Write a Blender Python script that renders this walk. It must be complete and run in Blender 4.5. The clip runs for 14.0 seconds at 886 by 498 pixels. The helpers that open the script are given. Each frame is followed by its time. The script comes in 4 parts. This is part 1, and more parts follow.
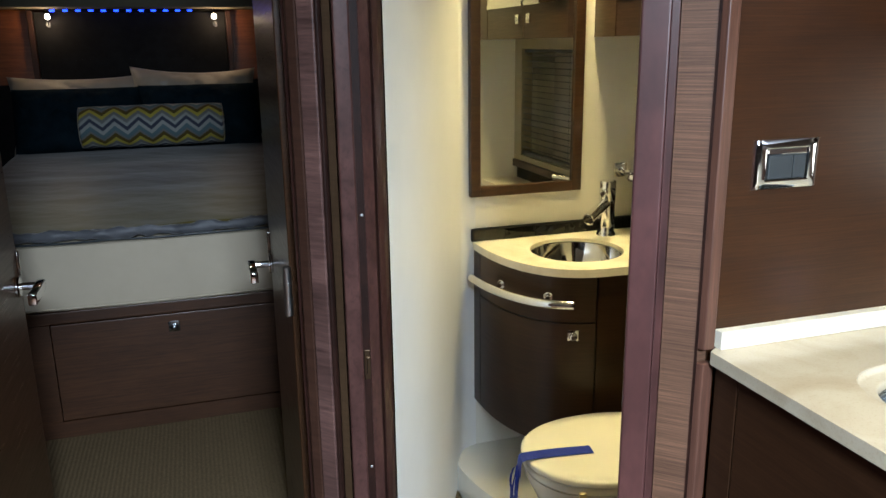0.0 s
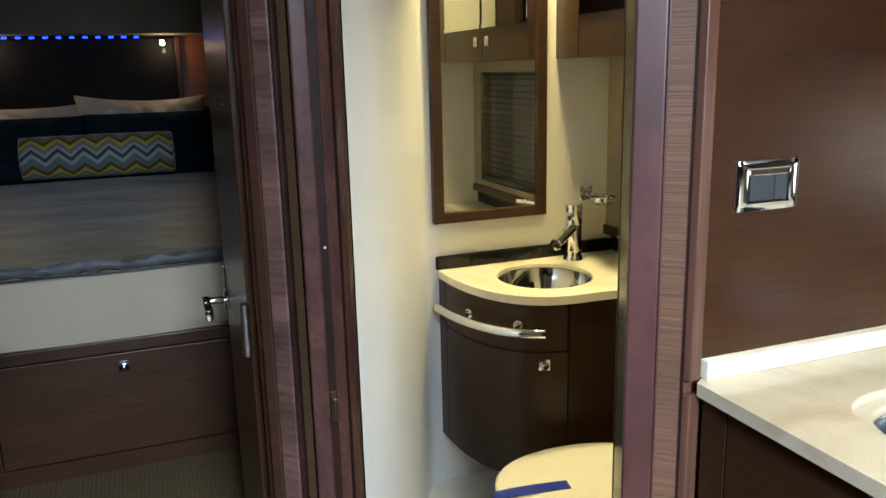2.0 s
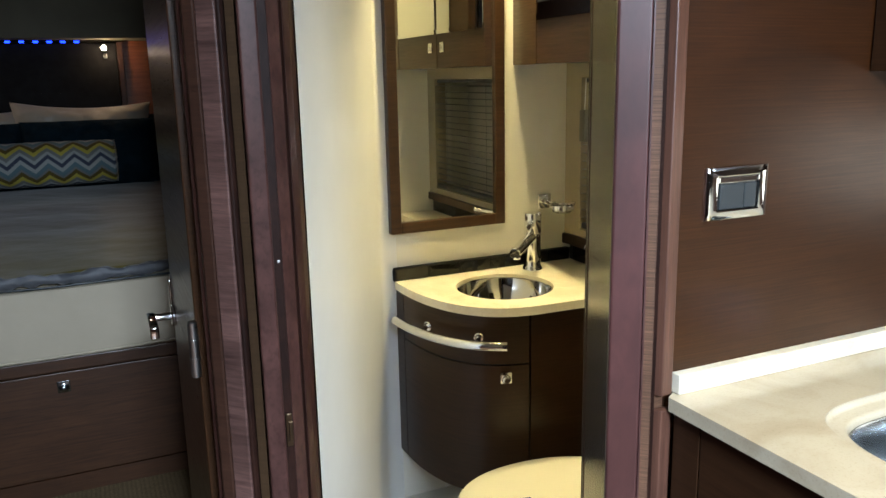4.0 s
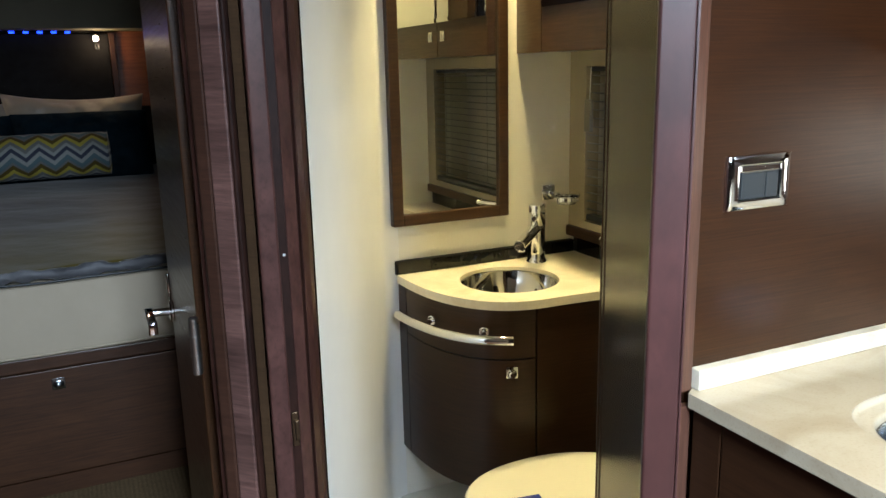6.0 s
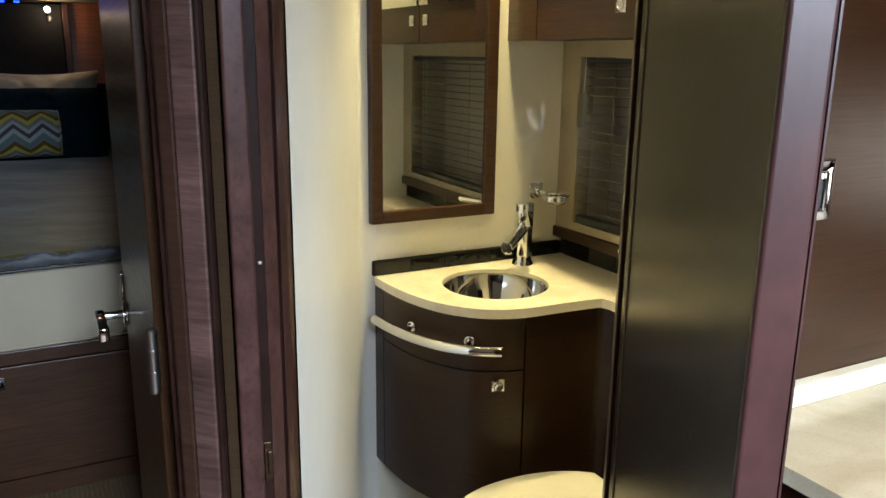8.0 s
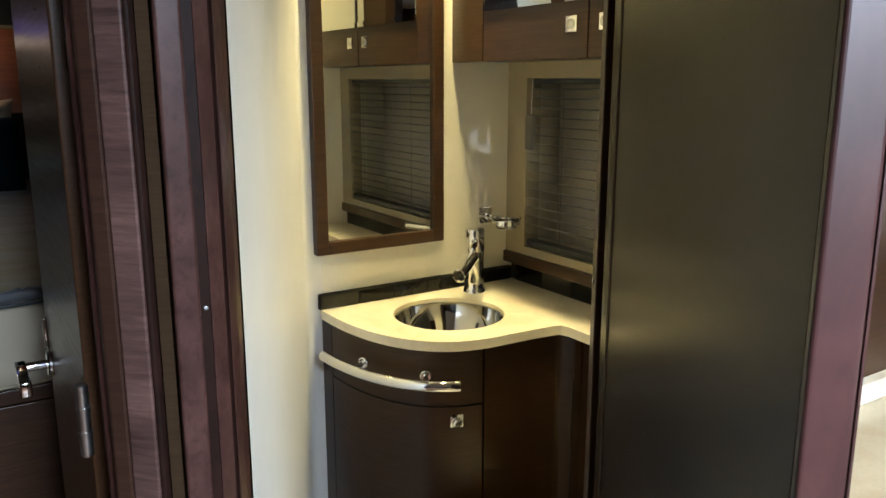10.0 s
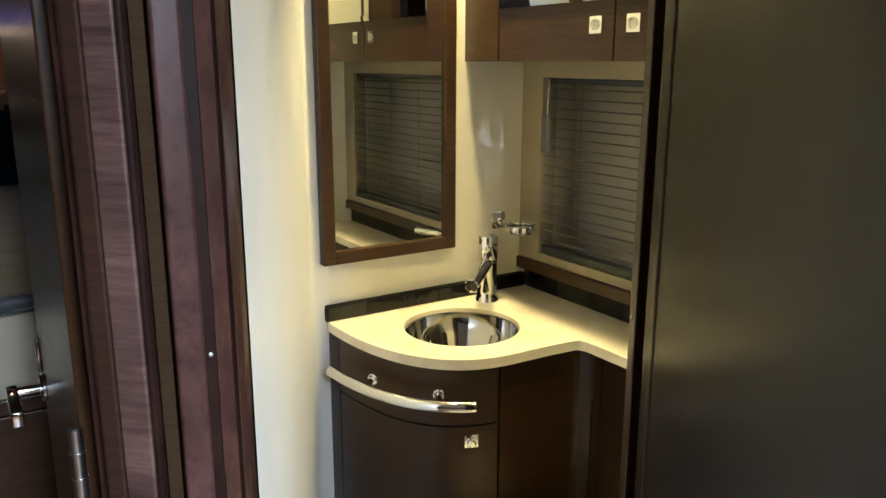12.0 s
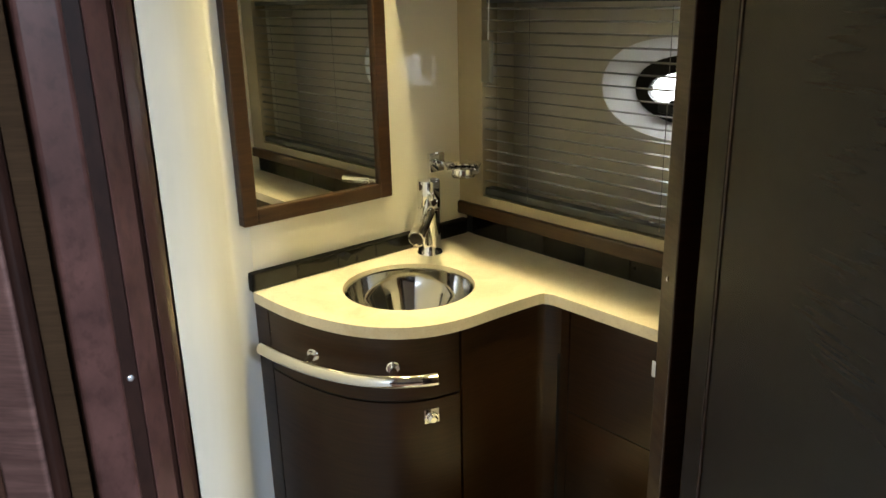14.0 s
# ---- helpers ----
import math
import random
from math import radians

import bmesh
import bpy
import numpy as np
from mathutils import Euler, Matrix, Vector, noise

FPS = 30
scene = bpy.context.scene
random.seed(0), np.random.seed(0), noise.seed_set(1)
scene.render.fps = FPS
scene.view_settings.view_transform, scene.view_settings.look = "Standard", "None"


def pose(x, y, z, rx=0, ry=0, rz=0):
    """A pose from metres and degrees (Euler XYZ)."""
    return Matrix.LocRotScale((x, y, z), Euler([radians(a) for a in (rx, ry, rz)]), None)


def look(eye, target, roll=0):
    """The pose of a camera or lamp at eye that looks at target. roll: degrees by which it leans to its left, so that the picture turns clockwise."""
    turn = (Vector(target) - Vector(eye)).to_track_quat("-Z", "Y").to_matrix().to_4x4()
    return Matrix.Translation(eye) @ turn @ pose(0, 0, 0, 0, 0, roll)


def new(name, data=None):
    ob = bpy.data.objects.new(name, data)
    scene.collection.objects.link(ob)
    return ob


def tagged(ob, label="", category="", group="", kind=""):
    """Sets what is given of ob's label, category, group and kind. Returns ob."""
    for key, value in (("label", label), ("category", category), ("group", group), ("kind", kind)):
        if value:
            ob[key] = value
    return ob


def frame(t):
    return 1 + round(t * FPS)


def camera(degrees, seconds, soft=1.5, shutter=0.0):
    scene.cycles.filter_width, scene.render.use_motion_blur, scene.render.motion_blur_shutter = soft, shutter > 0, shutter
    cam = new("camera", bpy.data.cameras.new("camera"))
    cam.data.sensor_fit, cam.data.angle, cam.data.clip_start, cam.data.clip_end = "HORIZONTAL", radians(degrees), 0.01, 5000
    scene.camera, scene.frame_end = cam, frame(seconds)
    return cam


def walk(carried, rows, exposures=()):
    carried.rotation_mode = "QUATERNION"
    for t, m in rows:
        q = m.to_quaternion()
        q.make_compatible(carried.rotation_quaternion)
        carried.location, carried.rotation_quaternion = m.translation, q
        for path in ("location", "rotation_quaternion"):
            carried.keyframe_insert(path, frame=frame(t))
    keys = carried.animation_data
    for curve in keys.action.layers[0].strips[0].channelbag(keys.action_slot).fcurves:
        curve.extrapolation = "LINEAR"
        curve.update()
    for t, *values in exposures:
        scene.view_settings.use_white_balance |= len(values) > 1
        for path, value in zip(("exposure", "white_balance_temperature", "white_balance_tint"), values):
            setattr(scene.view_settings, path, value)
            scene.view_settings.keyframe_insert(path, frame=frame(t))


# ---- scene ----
cam = camera(59.1, 14.0, shutter=0.4)
PATH = [
    (0, (0.366, 0.157, 1.37), (0.941, 2.004, 0.863), -0.8),
    (0.5, (0.363, 0.168, 1.364), (0.949, 2.011, 0.854), -1.0),
    (1, (0.366, 0.183, 1.363), (0.964, 2.021, 0.848), -0.9),
    (1.5, (0.366, 0.207, 1.365), (1.01, 2.035, 0.874), -0.9),
    (2, (0.369, 0.235, 1.364), (1.056, 2.059, 0.915), -1.4),
    (2.5, (0.37, 0.256, 1.363), (1.096, 2.073, 0.947), -1.5),
    (3, (0.373, 0.275, 1.36), (1.148, 2.069, 0.936), -1.5),
    (5.5, (0.378, 0.317, 1.354), (1.191, 2.091, 0.917), -1.2),
    (6, (0.368, 0.339, 1.349), (1.185, 2.108, 0.9), -1.3),
    (6.5, (0.359, 0.37, 1.344), (1.178, 2.132, 0.871), -0.6),
    (7, (0.367, 0.42, 1.347), (1.202, 2.173, 0.868), 0.6),
    (9.5, (0.388, 0.556, 1.34), (1.42, 2.208, 0.886), -0.3),
    (10, (0.387, 0.58, 1.341), (1.446, 2.223, 0.921), -0.0),
    (10.5, (0.394, 0.609, 1.347), (1.467, 2.246, 0.94), -0.1),
    (11, (0.404, 0.641, 1.355), (1.497, 2.264, 0.945), -0.1),
    (11.5, (0.407, 0.66, 1.367), (1.504, 2.271, 0.918), 0.1),
    (12, (0.411, 0.675, 1.382), (1.469, 2.308, 0.917), 0.1),
    (12.5, (0.421, 0.702, 1.384), (1.449, 2.354, 0.921), 0.1),
    (13, (0.434, 0.753, 1.382), (1.528, 2.349, 0.875), -0.3),
    (13.5, (0.44, 0.814, 1.368), (1.614, 2.327, 0.792), -1.3),
    (14, (0.462, 0.897, 1.349), (1.699, 2.343, 0.734), -1.3),
]
walk(cam, [(t, look(eye, target, roll)) for t, eye, target, roll in PATH], [(0, -0.33), (3, -0.28), (7, -0.30), (9.5, -0.32), (10, -0.22), (10.5, 0.02), (12.5, -0.11), (14, -0.24)])

# ---- light ----
world = bpy.data.worlds.new("world")
scene.world = world
world.use_nodes = True
wn = world.node_tree
sky = wn.nodes.new("ShaderNodeTexSky")
sky.sky_type, sky.sun_disc, sky.sun_elevation, sky.sun_rotation = "NISHITA", False, radians(45), radians(200)
wn.links.new(sky.outputs[0], wn.nodes["Background"].inputs[0])
wn.nodes["Background"].inputs[1].default_value = 0.12


def area(name, m, sx, sy, power, colour, spread=180):
    d = bpy.data.lights.new(name, "AREA")
    d.shape, d.size, d.size_y, d.energy, d.color, d.spread = "RECTANGLE", sx, sy, power, colour, radians(spread)
    ob = new(name, d)
    ob.matrix_world = m
    return ob


# daylight through the saloon's companionway and its overhead hatch, behind the camera
area("companionway_daylight", look((0.25, -2.70, 1.42), (0.5, 1.2, 0.9)), 1.25, 0.9, 20, (0.68, 0.82, 1.0))
area("hatch_daylight", look((0.50, -0.70, 1.955), (0.56, 0.0, 0)), 0.42, 0.42, 212, (0.66, 0.81, 1.0), 140)


def downlight(x, y, z, power, spread=100, size=0.06, colour=(1.0, 0.84, 0.40)):
    d = bpy.data.lights.new("downlight_lamp", "AREA")
    d.shape, d.size, d.energy, d.color, d.spread = "DISK", size, power, colour, radians(spread)
    ob = new("downlight_lamp", d)
    ob.matrix_world = look((x, y, z), (x, y, 0))


LAMPS = [(1.34, 2.06, 1.975), (1.33, 1.44, 1.975)]
for (lx, ly, lz), power, spread, size in zip(LAMPS, (5.3, 3.9), (92, 104), (0.06, 0.14)):
    downlight(lx, ly, lz, power, spread, size)
# unseen downlight assumed over the galley, added to brighten worktop and bulkhead
GALLEY_LAMP = (1.22, 0.76, 1.975)
downlight(*GALLEY_LAMP, 2.8, 92, 0.06, (1.0, 0.85, 0.50))

# ---- materials ----


def nodes_of(name):
    m = bpy.data.materials.new(name)
    m.use_nodes = True
    nt = m.node_tree
    return m, nt, nt.nodes["Principled BSDF"]


def coords(nt, scale):
    tc, mp = nt.nodes.new("ShaderNodeTexCoord"), nt.nodes.new("ShaderNodeMapping")
    mp.inputs["Scale"].default_value = scale
    nt.links.new(tc.outputs["Object"], mp.inputs[0])
    return mp.outputs[0]


def noise_of(nt, vec, scale, detail=4, rough=0.55, dist=0.0):
    n = nt.nodes.new("ShaderNodeTexNoise")
    for k, v in (("Scale", scale), ("Detail", detail), ("Roughness", rough), ("Distortion", dist)):
        n.inputs[k].default_value = v
    nt.links.new(vec, n.inputs["Vector"])
    return n.outputs["Fac"]


def ramp(nt, fac, stops, mode="LINEAR"):
    r = nt.nodes.new("ShaderNodeValToRGB")
    r.color_ramp.interpolation = mode
    el = r.color_ramp.elements
    while len(el) < len(stops):
        el.new(0.5)
    for e, (p, c) in zip(el, stops):
        e.position, e.color = p, (*c, 1)
    nt.links.new(fac, r.inputs[0])
    return r.outputs[0]


def bump(nt, bsdf, fac, strength, dist=0.002):
    b = nt.nodes.new("ShaderNodeBump")
    b.inputs["Strength"].default_value, b.inputs["Distance"].default_value = strength, dist
    nt.links.new(fac, b.inputs["Height"])
    nt.links.new(b.outputs[0], bsdf.inputs["Normal"])


def mix(nt, a, b, fac, mode="MIX"):
    x = nt.nodes.new("ShaderNodeMix")
    x.data_type, x.blend_type = "RGBA", mode
    for sock, v in ((x.inputs[0], fac), (x.inputs[6], a), (x.inputs[7], b)):
        if isinstance(v, (int, float)):
            sock.default_value = v
        elif isinstance(v, tuple):
            sock.default_value = (*v, 1)
        else:
            nt.links.new(v, sock)
    return x.outputs[2]


def wood(name, dark, light, stretch=(3, 3, 90), rough=0.35, coat=0.0, fig=0.5, relief=0.12, band=(4, 4, 9), spec=0.5, pore=0.6):
    """Wood with its grain drawn out along the axes of small stretch."""
    m, nt, b = nodes_of(name)
    v = coords(nt, stretch)
    grain = noise_of(nt, v, 3.0, 7, 0.65)
    fine = noise_of(nt, coords(nt, tuple(3.2 * s for s in stretch)), 4.0, 4, 0.6)
    base = ramp(nt, grain, [(0.30, dark), (0.72, light)])
    broad = ramp(nt, noise_of(nt, coords(nt, band), 1.0, 3), [(0.3, (1 - fig,) * 3), (0.7, (1 + 0.0,) * 3)])
    c = mix(nt, base, broad, 1.0, "MULTIPLY")
    pores = ramp(nt, fine, [(0.36, (0.55, 0.55, 0.55)), (0.50, (1, 1, 1))])
    c = mix(nt, c, pores, pore, "MULTIPLY")
    nt.links.new(c, b.inputs["Base Color"])
    nt.links.new(ramp(nt, grain, [(0.2, (rough + 0.16 * pore,) * 3), (0.8, (rough - 0.07 * pore,) * 3)]), b.inputs["Roughness"])
    b.inputs["Coat Weight"].default_value, b.inputs["Coat Roughness"].default_value = coat, 0.12
    b.inputs["Specular IOR Level"].default_value = spec
    bump(nt, b, fine, relief, 0.0012)
    return m


def plain(name, colour, rough=0.5, metal=0.0, vary=0.12, scale=9.0, relief=0.0, rscale=80.0, coat=0.0, sheen=0.0, spec=0.5):
    m, nt, b = nodes_of(name)
    v = coords(nt, (1, 1, 1))
    f = noise_of(nt, v, scale, 5)
    lo = tuple(c * (1 - vary) for c in colour)
    hi = tuple(min(1, c * (1 + vary * 0.6)) for c in colour)
    nt.links.new(ramp(nt, f, [(0.3, lo), (0.7, hi)]), b.inputs["Base Color"])
    nt.links.new(ramp(nt, noise_of(nt, v, scale * 3), [(0.3, (max(0.01, rough * 0.85),) * 3), (0.7, (min(1, rough * 1.2),) * 3)]), b.inputs["Roughness"])
    b.inputs["Metallic"].default_value, b.inputs["Coat Weight"].default_value = metal, coat
    b.inputs["Sheen Weight"].default_value, b.inputs["Specular IOR Level"].default_value = sheen, spec
    if relief:
        bump(nt, b, noise_of(nt, v, rscale, 3), relief)
    return m


def stone(name, colour, vein):
    m, nt, b = nodes_of(name)
    v = coords(nt, (1, 1, 1))
    cloud = ramp(nt, noise_of(nt, v, 7, 6, 0.6, 0.8), [(0.30, vein), (0.52, colour), (0.8, tuple(min(1, c * 1.05) for c in colour))])
    speck = ramp(nt, noise_of(nt, v, 260, 2), [(0.32, (0.86, 0.84, 0.80)), (0.46, (1, 1, 1))])
    nt.links.new(mix(nt, cloud, speck, 0.55, "MULTIPLY"), b.inputs["Base Color"])
    b.inputs["Roughness"].default_value = 0.28
    bump(nt, b, noise_of(nt, v, 160, 2), 0.03)
    return m


VENEER = wood("dark_veneer", (0.025, 0.0106, 0.0047), (0.049, 0.0218, 0.0098), (2.2, 2.2, 95), 0.30, fig=0.3, relief=0.05, spec=0.3)
PANEL = wood("bulkhead_veneer", (0.028, 0.0092, 0.0028), (0.066, 0.0232, 0.0070), (2.0, 2.0, 150), 0.31, fig=0.4, relief=0.03, spec=0.4)
DOORV = wood("door_veneer", (0.0185, 0.0096, 0.0048), (0.0265, 0.0143, 0.0074), (1.6, 1.6, 70), 0.27, fig=0.4, relief=0.0, band=(3, 3, 40), spec=0.16, pore=0.02)
CABINDOOR = wood("cabin_door_veneer", (0.058, 0.0255, 0.0108), (0.102, 0.0460, 0.0200), (1.8, 1.8, 46), 0.28, fig=0.3, relief=0.01, spec=0.30)
ZEBRA = wood("striped_veneer", (0.056, 0.025, 0.0135), (0.235, 0.122, 0.072), (1.5, 1.5, 150), 0.42, fig=0.25, pore=0.8)
CHERRY = wood("stained_trim", (0.048, 0.0180, 0.0162), (0.098, 0.0375, 0.0330), (7, 7, 3.2), 0.33, coat=0.10, fig=0.55, relief=0.015, band=(6, 6, 8), pore=0.25)
PILLARRED = wood("pillar_stain", (0.050, 0.0215, 0.0178), (0.106, 0.0475, 0.0390), (9, 9, 6), 0.36, fig=0.35, relief=0.03, band=(5, 5, 9), spec=0.13)
WARMTRIM = wood("warm_trim", (0.082, 0.034, 0.022), (0.150, 0.068, 0.044), (50, 50, 1.6), 0.38, coat=0.05, fig=0.2, relief=0.05, band=(5, 5, 6))
# brown panel wood reddened to carry the reading lamps' warm light
LAMPLITWOOD = wood("lamplit_side_panel", (0.160, 0.042, 0.011), (0.290, 0.090, 0.025), (2, 2, 40), 0.4, fig=0.3)
BOARD = wood("figured_board", (0.074, 0.035, 0.030), (0.222, 0.119, 0.098), (3, 3, 46), 0.36, coat=0.18, fig=0.65, relief=0.03, band=(1.5, 1.5, 13))
JAMB = wood("dark_jamb", (0.034, 0.0150, 0.0098), (0.064, 0.029, 0.0185), (4, 4, 60), 0.40, fig=0.3, relief=0.03, spec=0.2)
STRIPV = wood("olive_strip_veneer", (0.036, 0.0195, 0.0098), (0.072, 0.041, 0.021), (3, 3, 90), 0.42, fig=0.3, relief=0.03, spec=0.2)
# bead stain; in rebate, groove and trim gap the dark colour stands for shade
SHADESTAIN = wood("recess_shade_stain", (0.016, 0.0066, 0.0046), (0.032, 0.013, 0.009), (9, 9, 4), 0.45, fig=0.3, relief=0.02, spec=0.15)
DARKTRIM = wood("dark_trim", (0.034, 0.0135, 0.0105), (0.072, 0.030, 0.0225), (9, 9, 4), 0.34, coat=0.05, fig=0.3, relief=0.02, spec=0.26)
FRAMEW = wood("walnut_frame", (0.034, 0.0145, 0.0058), (0.072, 0.034, 0.0145), (3, 3, 80), 0.34, fig=0.3, spec=0.4)
BEDWOOD = wood("bed_veneer", (0.044, 0.0182, 0.0088), (0.098, 0.0425, 0.0205), (2.0, 2.0, 60), 0.36, fig=0.35)
GELCOAT = plain("cream_gelcoat", (0.80, 0.77, 0.68), 0.035, vary=0.03, scale=4, spec=0.5)
SATINCOAT = plain("satin_gelcoat", (0.82, 0.81, 0.775), 0.38, vary=0.03, scale=4, spec=0.28)
LINER = plain("beige_liner", (0.37, 0.315, 0.215), 0.45, vary=0.05, relief=0.05)
HEADLINER = plain("headliner", (0.46, 0.43, 0.36), 0.85, vary=0.06, relief=0.15, rscale=220)
SOFFIT = plain("olive_soffit_padding", (0.165, 0.152, 0.112), 0.9, vary=0.08, relief=0.15, rscale=220, spec=0.15)
GALLEYTOP = stone("tan_quartz", (0.475, 0.412, 0.298), (0.39, 0.32, 0.215))
GALLEYTOP.node_tree.nodes["Principled BSDF"].inputs["Roughness"].default_value = 0.14
QUARTZ = stone("cream_quartz", (0.80, 0.74, 0.60), (0.66, 0.57, 0.42))
CHROME = plain("chrome", (0.86, 0.86, 0.86), 0.06, 1.0, vary=0.02)
STEEL = plain("polished_steel", (0.58, 0.57, 0.54), 0.07, 1.0, vary=0.03)
SCREW = plain("bright_screw", (0.95, 0.95, 0.95), 0.42, 1.0, vary=0.02)
SATINSTEEL = plain("satin_steel", (0.62, 0.62, 0.60), 0.30, 1.0, vary=0.03)
GALLEYSTEEL = plain("brushed_steel", (0.33, 0.35, 0.36), 0.22, 1.0, vary=0.05)
# steel darkened in its colour so the mounts look shaded beside lit bulbs
SHADEDSTEEL = plain("shaded_steel", (0.05, 0.05, 0.05), 0.35, 1.0, vary=0.05)
BRASS = plain("dull_brass", (0.13, 0.090, 0.055), 0.35, 1.0, vary=0.1)
MIRROR = plain("mirror_glass", (0.76, 0.77, 0.74), 0.012, 1.0, vary=0.0)
BLACKGLASS = plain("black_glass_tile", (0.009, 0.009, 0.008), 0.10, vary=0.4, scale=30, spec=0.3)
GREYGLASS = plain("smoked_tile", (0.024, 0.023, 0.019), 0.14, vary=0.35, scale=30, spec=0.3)
GROUT = plain("dark_grout", (0.010, 0.010, 0.009), 0.7)
RUBBER = plain("black_rubber", (0.010, 0.009, 0.008), 0.6, spec=0.12)
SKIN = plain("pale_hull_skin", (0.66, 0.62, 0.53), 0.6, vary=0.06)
SLAT = plain("grey_slat", (0.17, 0.160, 0.135), 0.36, vary=0.08)
PORCELAIN = plain("porcelain", (0.84, 0.80, 0.68), 0.12, vary=0.02)
TAPE = plain("blue_tape", (0.005, 0.026, 0.300), 0.5, vary=0.12, scale=60, relief=0.2, rscale=220)
PAPER = plain("cream_tag", (0.62, 0.52, 0.28), 0.6)
TEAK = wood("cabin_sole", (0.10, 0.045, 0.022), (0.20, 0.095, 0.048), (30, 2, 2), 0.3, coat=0.3)
SHEET = plain("ivory_sheet", (0.50, 0.425, 0.315), 0.8, vary=0.05, relief=0.12, rscale=30)
SATIN = plain("silver_satin", (0.35, 0.290, 0.220), 0.42, vary=0.10, relief=0.25, rscale=26, sheen=0.3)
TEAL = plain("teal_velvet", (0.0035, 0.0125, 0.019), 0.8, vary=0.4, scale=14, relief=0.3, rscale=60, spec=0.1)
BLUEHEM = plain("blue_grey_hem", (0.088, 0.091, 0.100), 0.5, vary=0.25, scale=26, relief=0.3, rscale=40, sheen=0.3)
BLACKLEATHER = plain("black_leather", (0.007, 0.0065, 0.007), 0.7, vary=0.1, relief=0.03, rscale=300, spec=0.15)
PLASTIC = plain("dark_grey_plastic", (0.035, 0.042, 0.046), 0.35)
WHITEPAINT = plain("white_port_liner", (0.82, 0.82, 0.80), 0.4, vary=0.04)


def ribbed_carpet():
    """Beige loop pile in rows."""
    m, nt, b = nodes_of("loop_carpet")
    wave = nt.nodes.new("ShaderNodeTexWave")
    wave.bands_direction = "X"
    for k, v in (("Scale", 24.0), ("Distortion", 1.2), ("Detail", 2.0), ("Detail Scale", 6.0)):
        wave.inputs[k].default_value = v
    nt.links.new(coords(nt, (1, 1, 1)), wave.inputs["Vector"])
    loops = noise_of(nt, coords(nt, (1, 1, 1)), 170, 3)
    base = ramp(nt, loops, [(0.3, (0.108, 0.073, 0.037)), (0.7, (0.172, 0.119, 0.062))])
    c = mix(nt, base, ramp(nt, wave.outputs["Fac"], [(0.1, (0.66, 0.64, 0.60)), (0.6, (1, 1, 1))]), 0.5, "MULTIPLY")
    nt.links.new(c, b.inputs["Base Color"])
    b.inputs["Roughness"].default_value, b.inputs["Specular IOR Level"].default_value = 0.95, 0.15
    bump(nt, b, mix(nt, wave.outputs["Fac"], loops, 0.4), 0.8, 0.004)
    return m


CARPET = ribbed_carpet()


def duvet_cloth():
    """Grey satin with an olive band across the foot."""
    m, nt, b = nodes_of("satin_duvet")
    tc, sep = nt.nodes.new("ShaderNodeTexCoord"), nt.nodes.new("ShaderNodeSeparateXYZ")
    nt.links.new(tc.outputs["Object"], sep.inputs[0])
    mr = nt.nodes.new("ShaderNodeMapRange")
    mr.inputs["From Min"].default_value, mr.inputs["From Max"].default_value = 2.75, 3.65
    nt.links.new(sep.outputs["Y"], mr.inputs["Value"])
    band = ramp(nt, mr.outputs[0], [(0.0, (0.150, 0.110, 0.010)), (0.42, (0.158, 0.114, 0.009)), (0.72, (0.104, 0.082, 0.042)), (1.0, (0.110, 0.089, 0.070))])
    v = coords(nt, (3, 5, 3))
    f = noise_of(nt, v, 4, 4, 0.55)
    c = mix(nt, band, ramp(nt, f, [(0.3, (0.72, 0.72, 0.72)), (0.7, (1, 1, 1))]), 0.4, "MULTIPLY")
    nt.links.new(c, b.inputs["Base Color"])
    b.inputs["Roughness"].default_value, b.inputs["Sheen Weight"].default_value = 0.45, 0.25
    bump(nt, b, f, 0.25, 0.01)
    return m


DUVET = duvet_cloth()


def chevron_cloth(cy, cz, period=0.103, rows=2.1):
    """Zigzag stripes wound round a bolster that lies along x."""
    m, nt, b = nodes_of("chevron_cloth")
    tc, sep = nt.nodes.new("ShaderNodeTexCoord"), nt.nodes.new("ShaderNodeSeparateXYZ")
    nt.links.new(tc.outputs["Object"], sep.inputs[0])

    def op(kind, a, c):
        n = nt.nodes.new("ShaderNodeMath")
        n.operation = kind
        for s, val in zip(n.inputs, (a, c)):
            if isinstance(val, (int, float)):
                s.default_value = val
            else:
                nt.links.new(val, s)
        return n.outputs[0]

    ang = op("ARCTAN2", op("SUBTRACT", sep.outputs["Z"], cz), op("SUBTRACT", cy, sep.outputs["Y"]))
    saw = op("FRACT", op("DIVIDE", op("ADD", sep.outputs["X"], 4.0), period), 0)
    tri = op("ABSOLUTE", op("SUBTRACT", saw, 0.5), 0)
    val = op("FRACT", op("ADD", op("ADD", op("MULTIPLY", ang, rows / 3.1416), op("MULTIPLY", tri, -0.62)), 4.72), 0)
    Y, O, N, B, W, G = (0.44, 0.37, 0.055), (0.095, 0.066, 0.008), (0.040, 0.050, 0.080), (0.10, 0.165, 0.185), (0.32, 0.34, 0.32), (0.17, 0.175, 0.165)
    stripes = [(0.0, Y), (0.13, O), (0.27, G), (0.35, B), (0.50, W), (0.63, N), (0.76, W), (0.87, G)]
    c = ramp(nt, val, stripes, "CONSTANT")
    weave = noise_of(nt, coords(nt, (1, 1, 1)), 420, 2)
    nt.links.new(mix(nt, c, ramp(nt, weave, [(0.3, (0.78,) * 3), (0.7, (1,) * 3)]), 0.7, "MULTIPLY"), b.inputs["Base Color"])
    b.inputs["Roughness"].default_value = 0.85
    bump(nt, b, weave, 0.25)
    return m


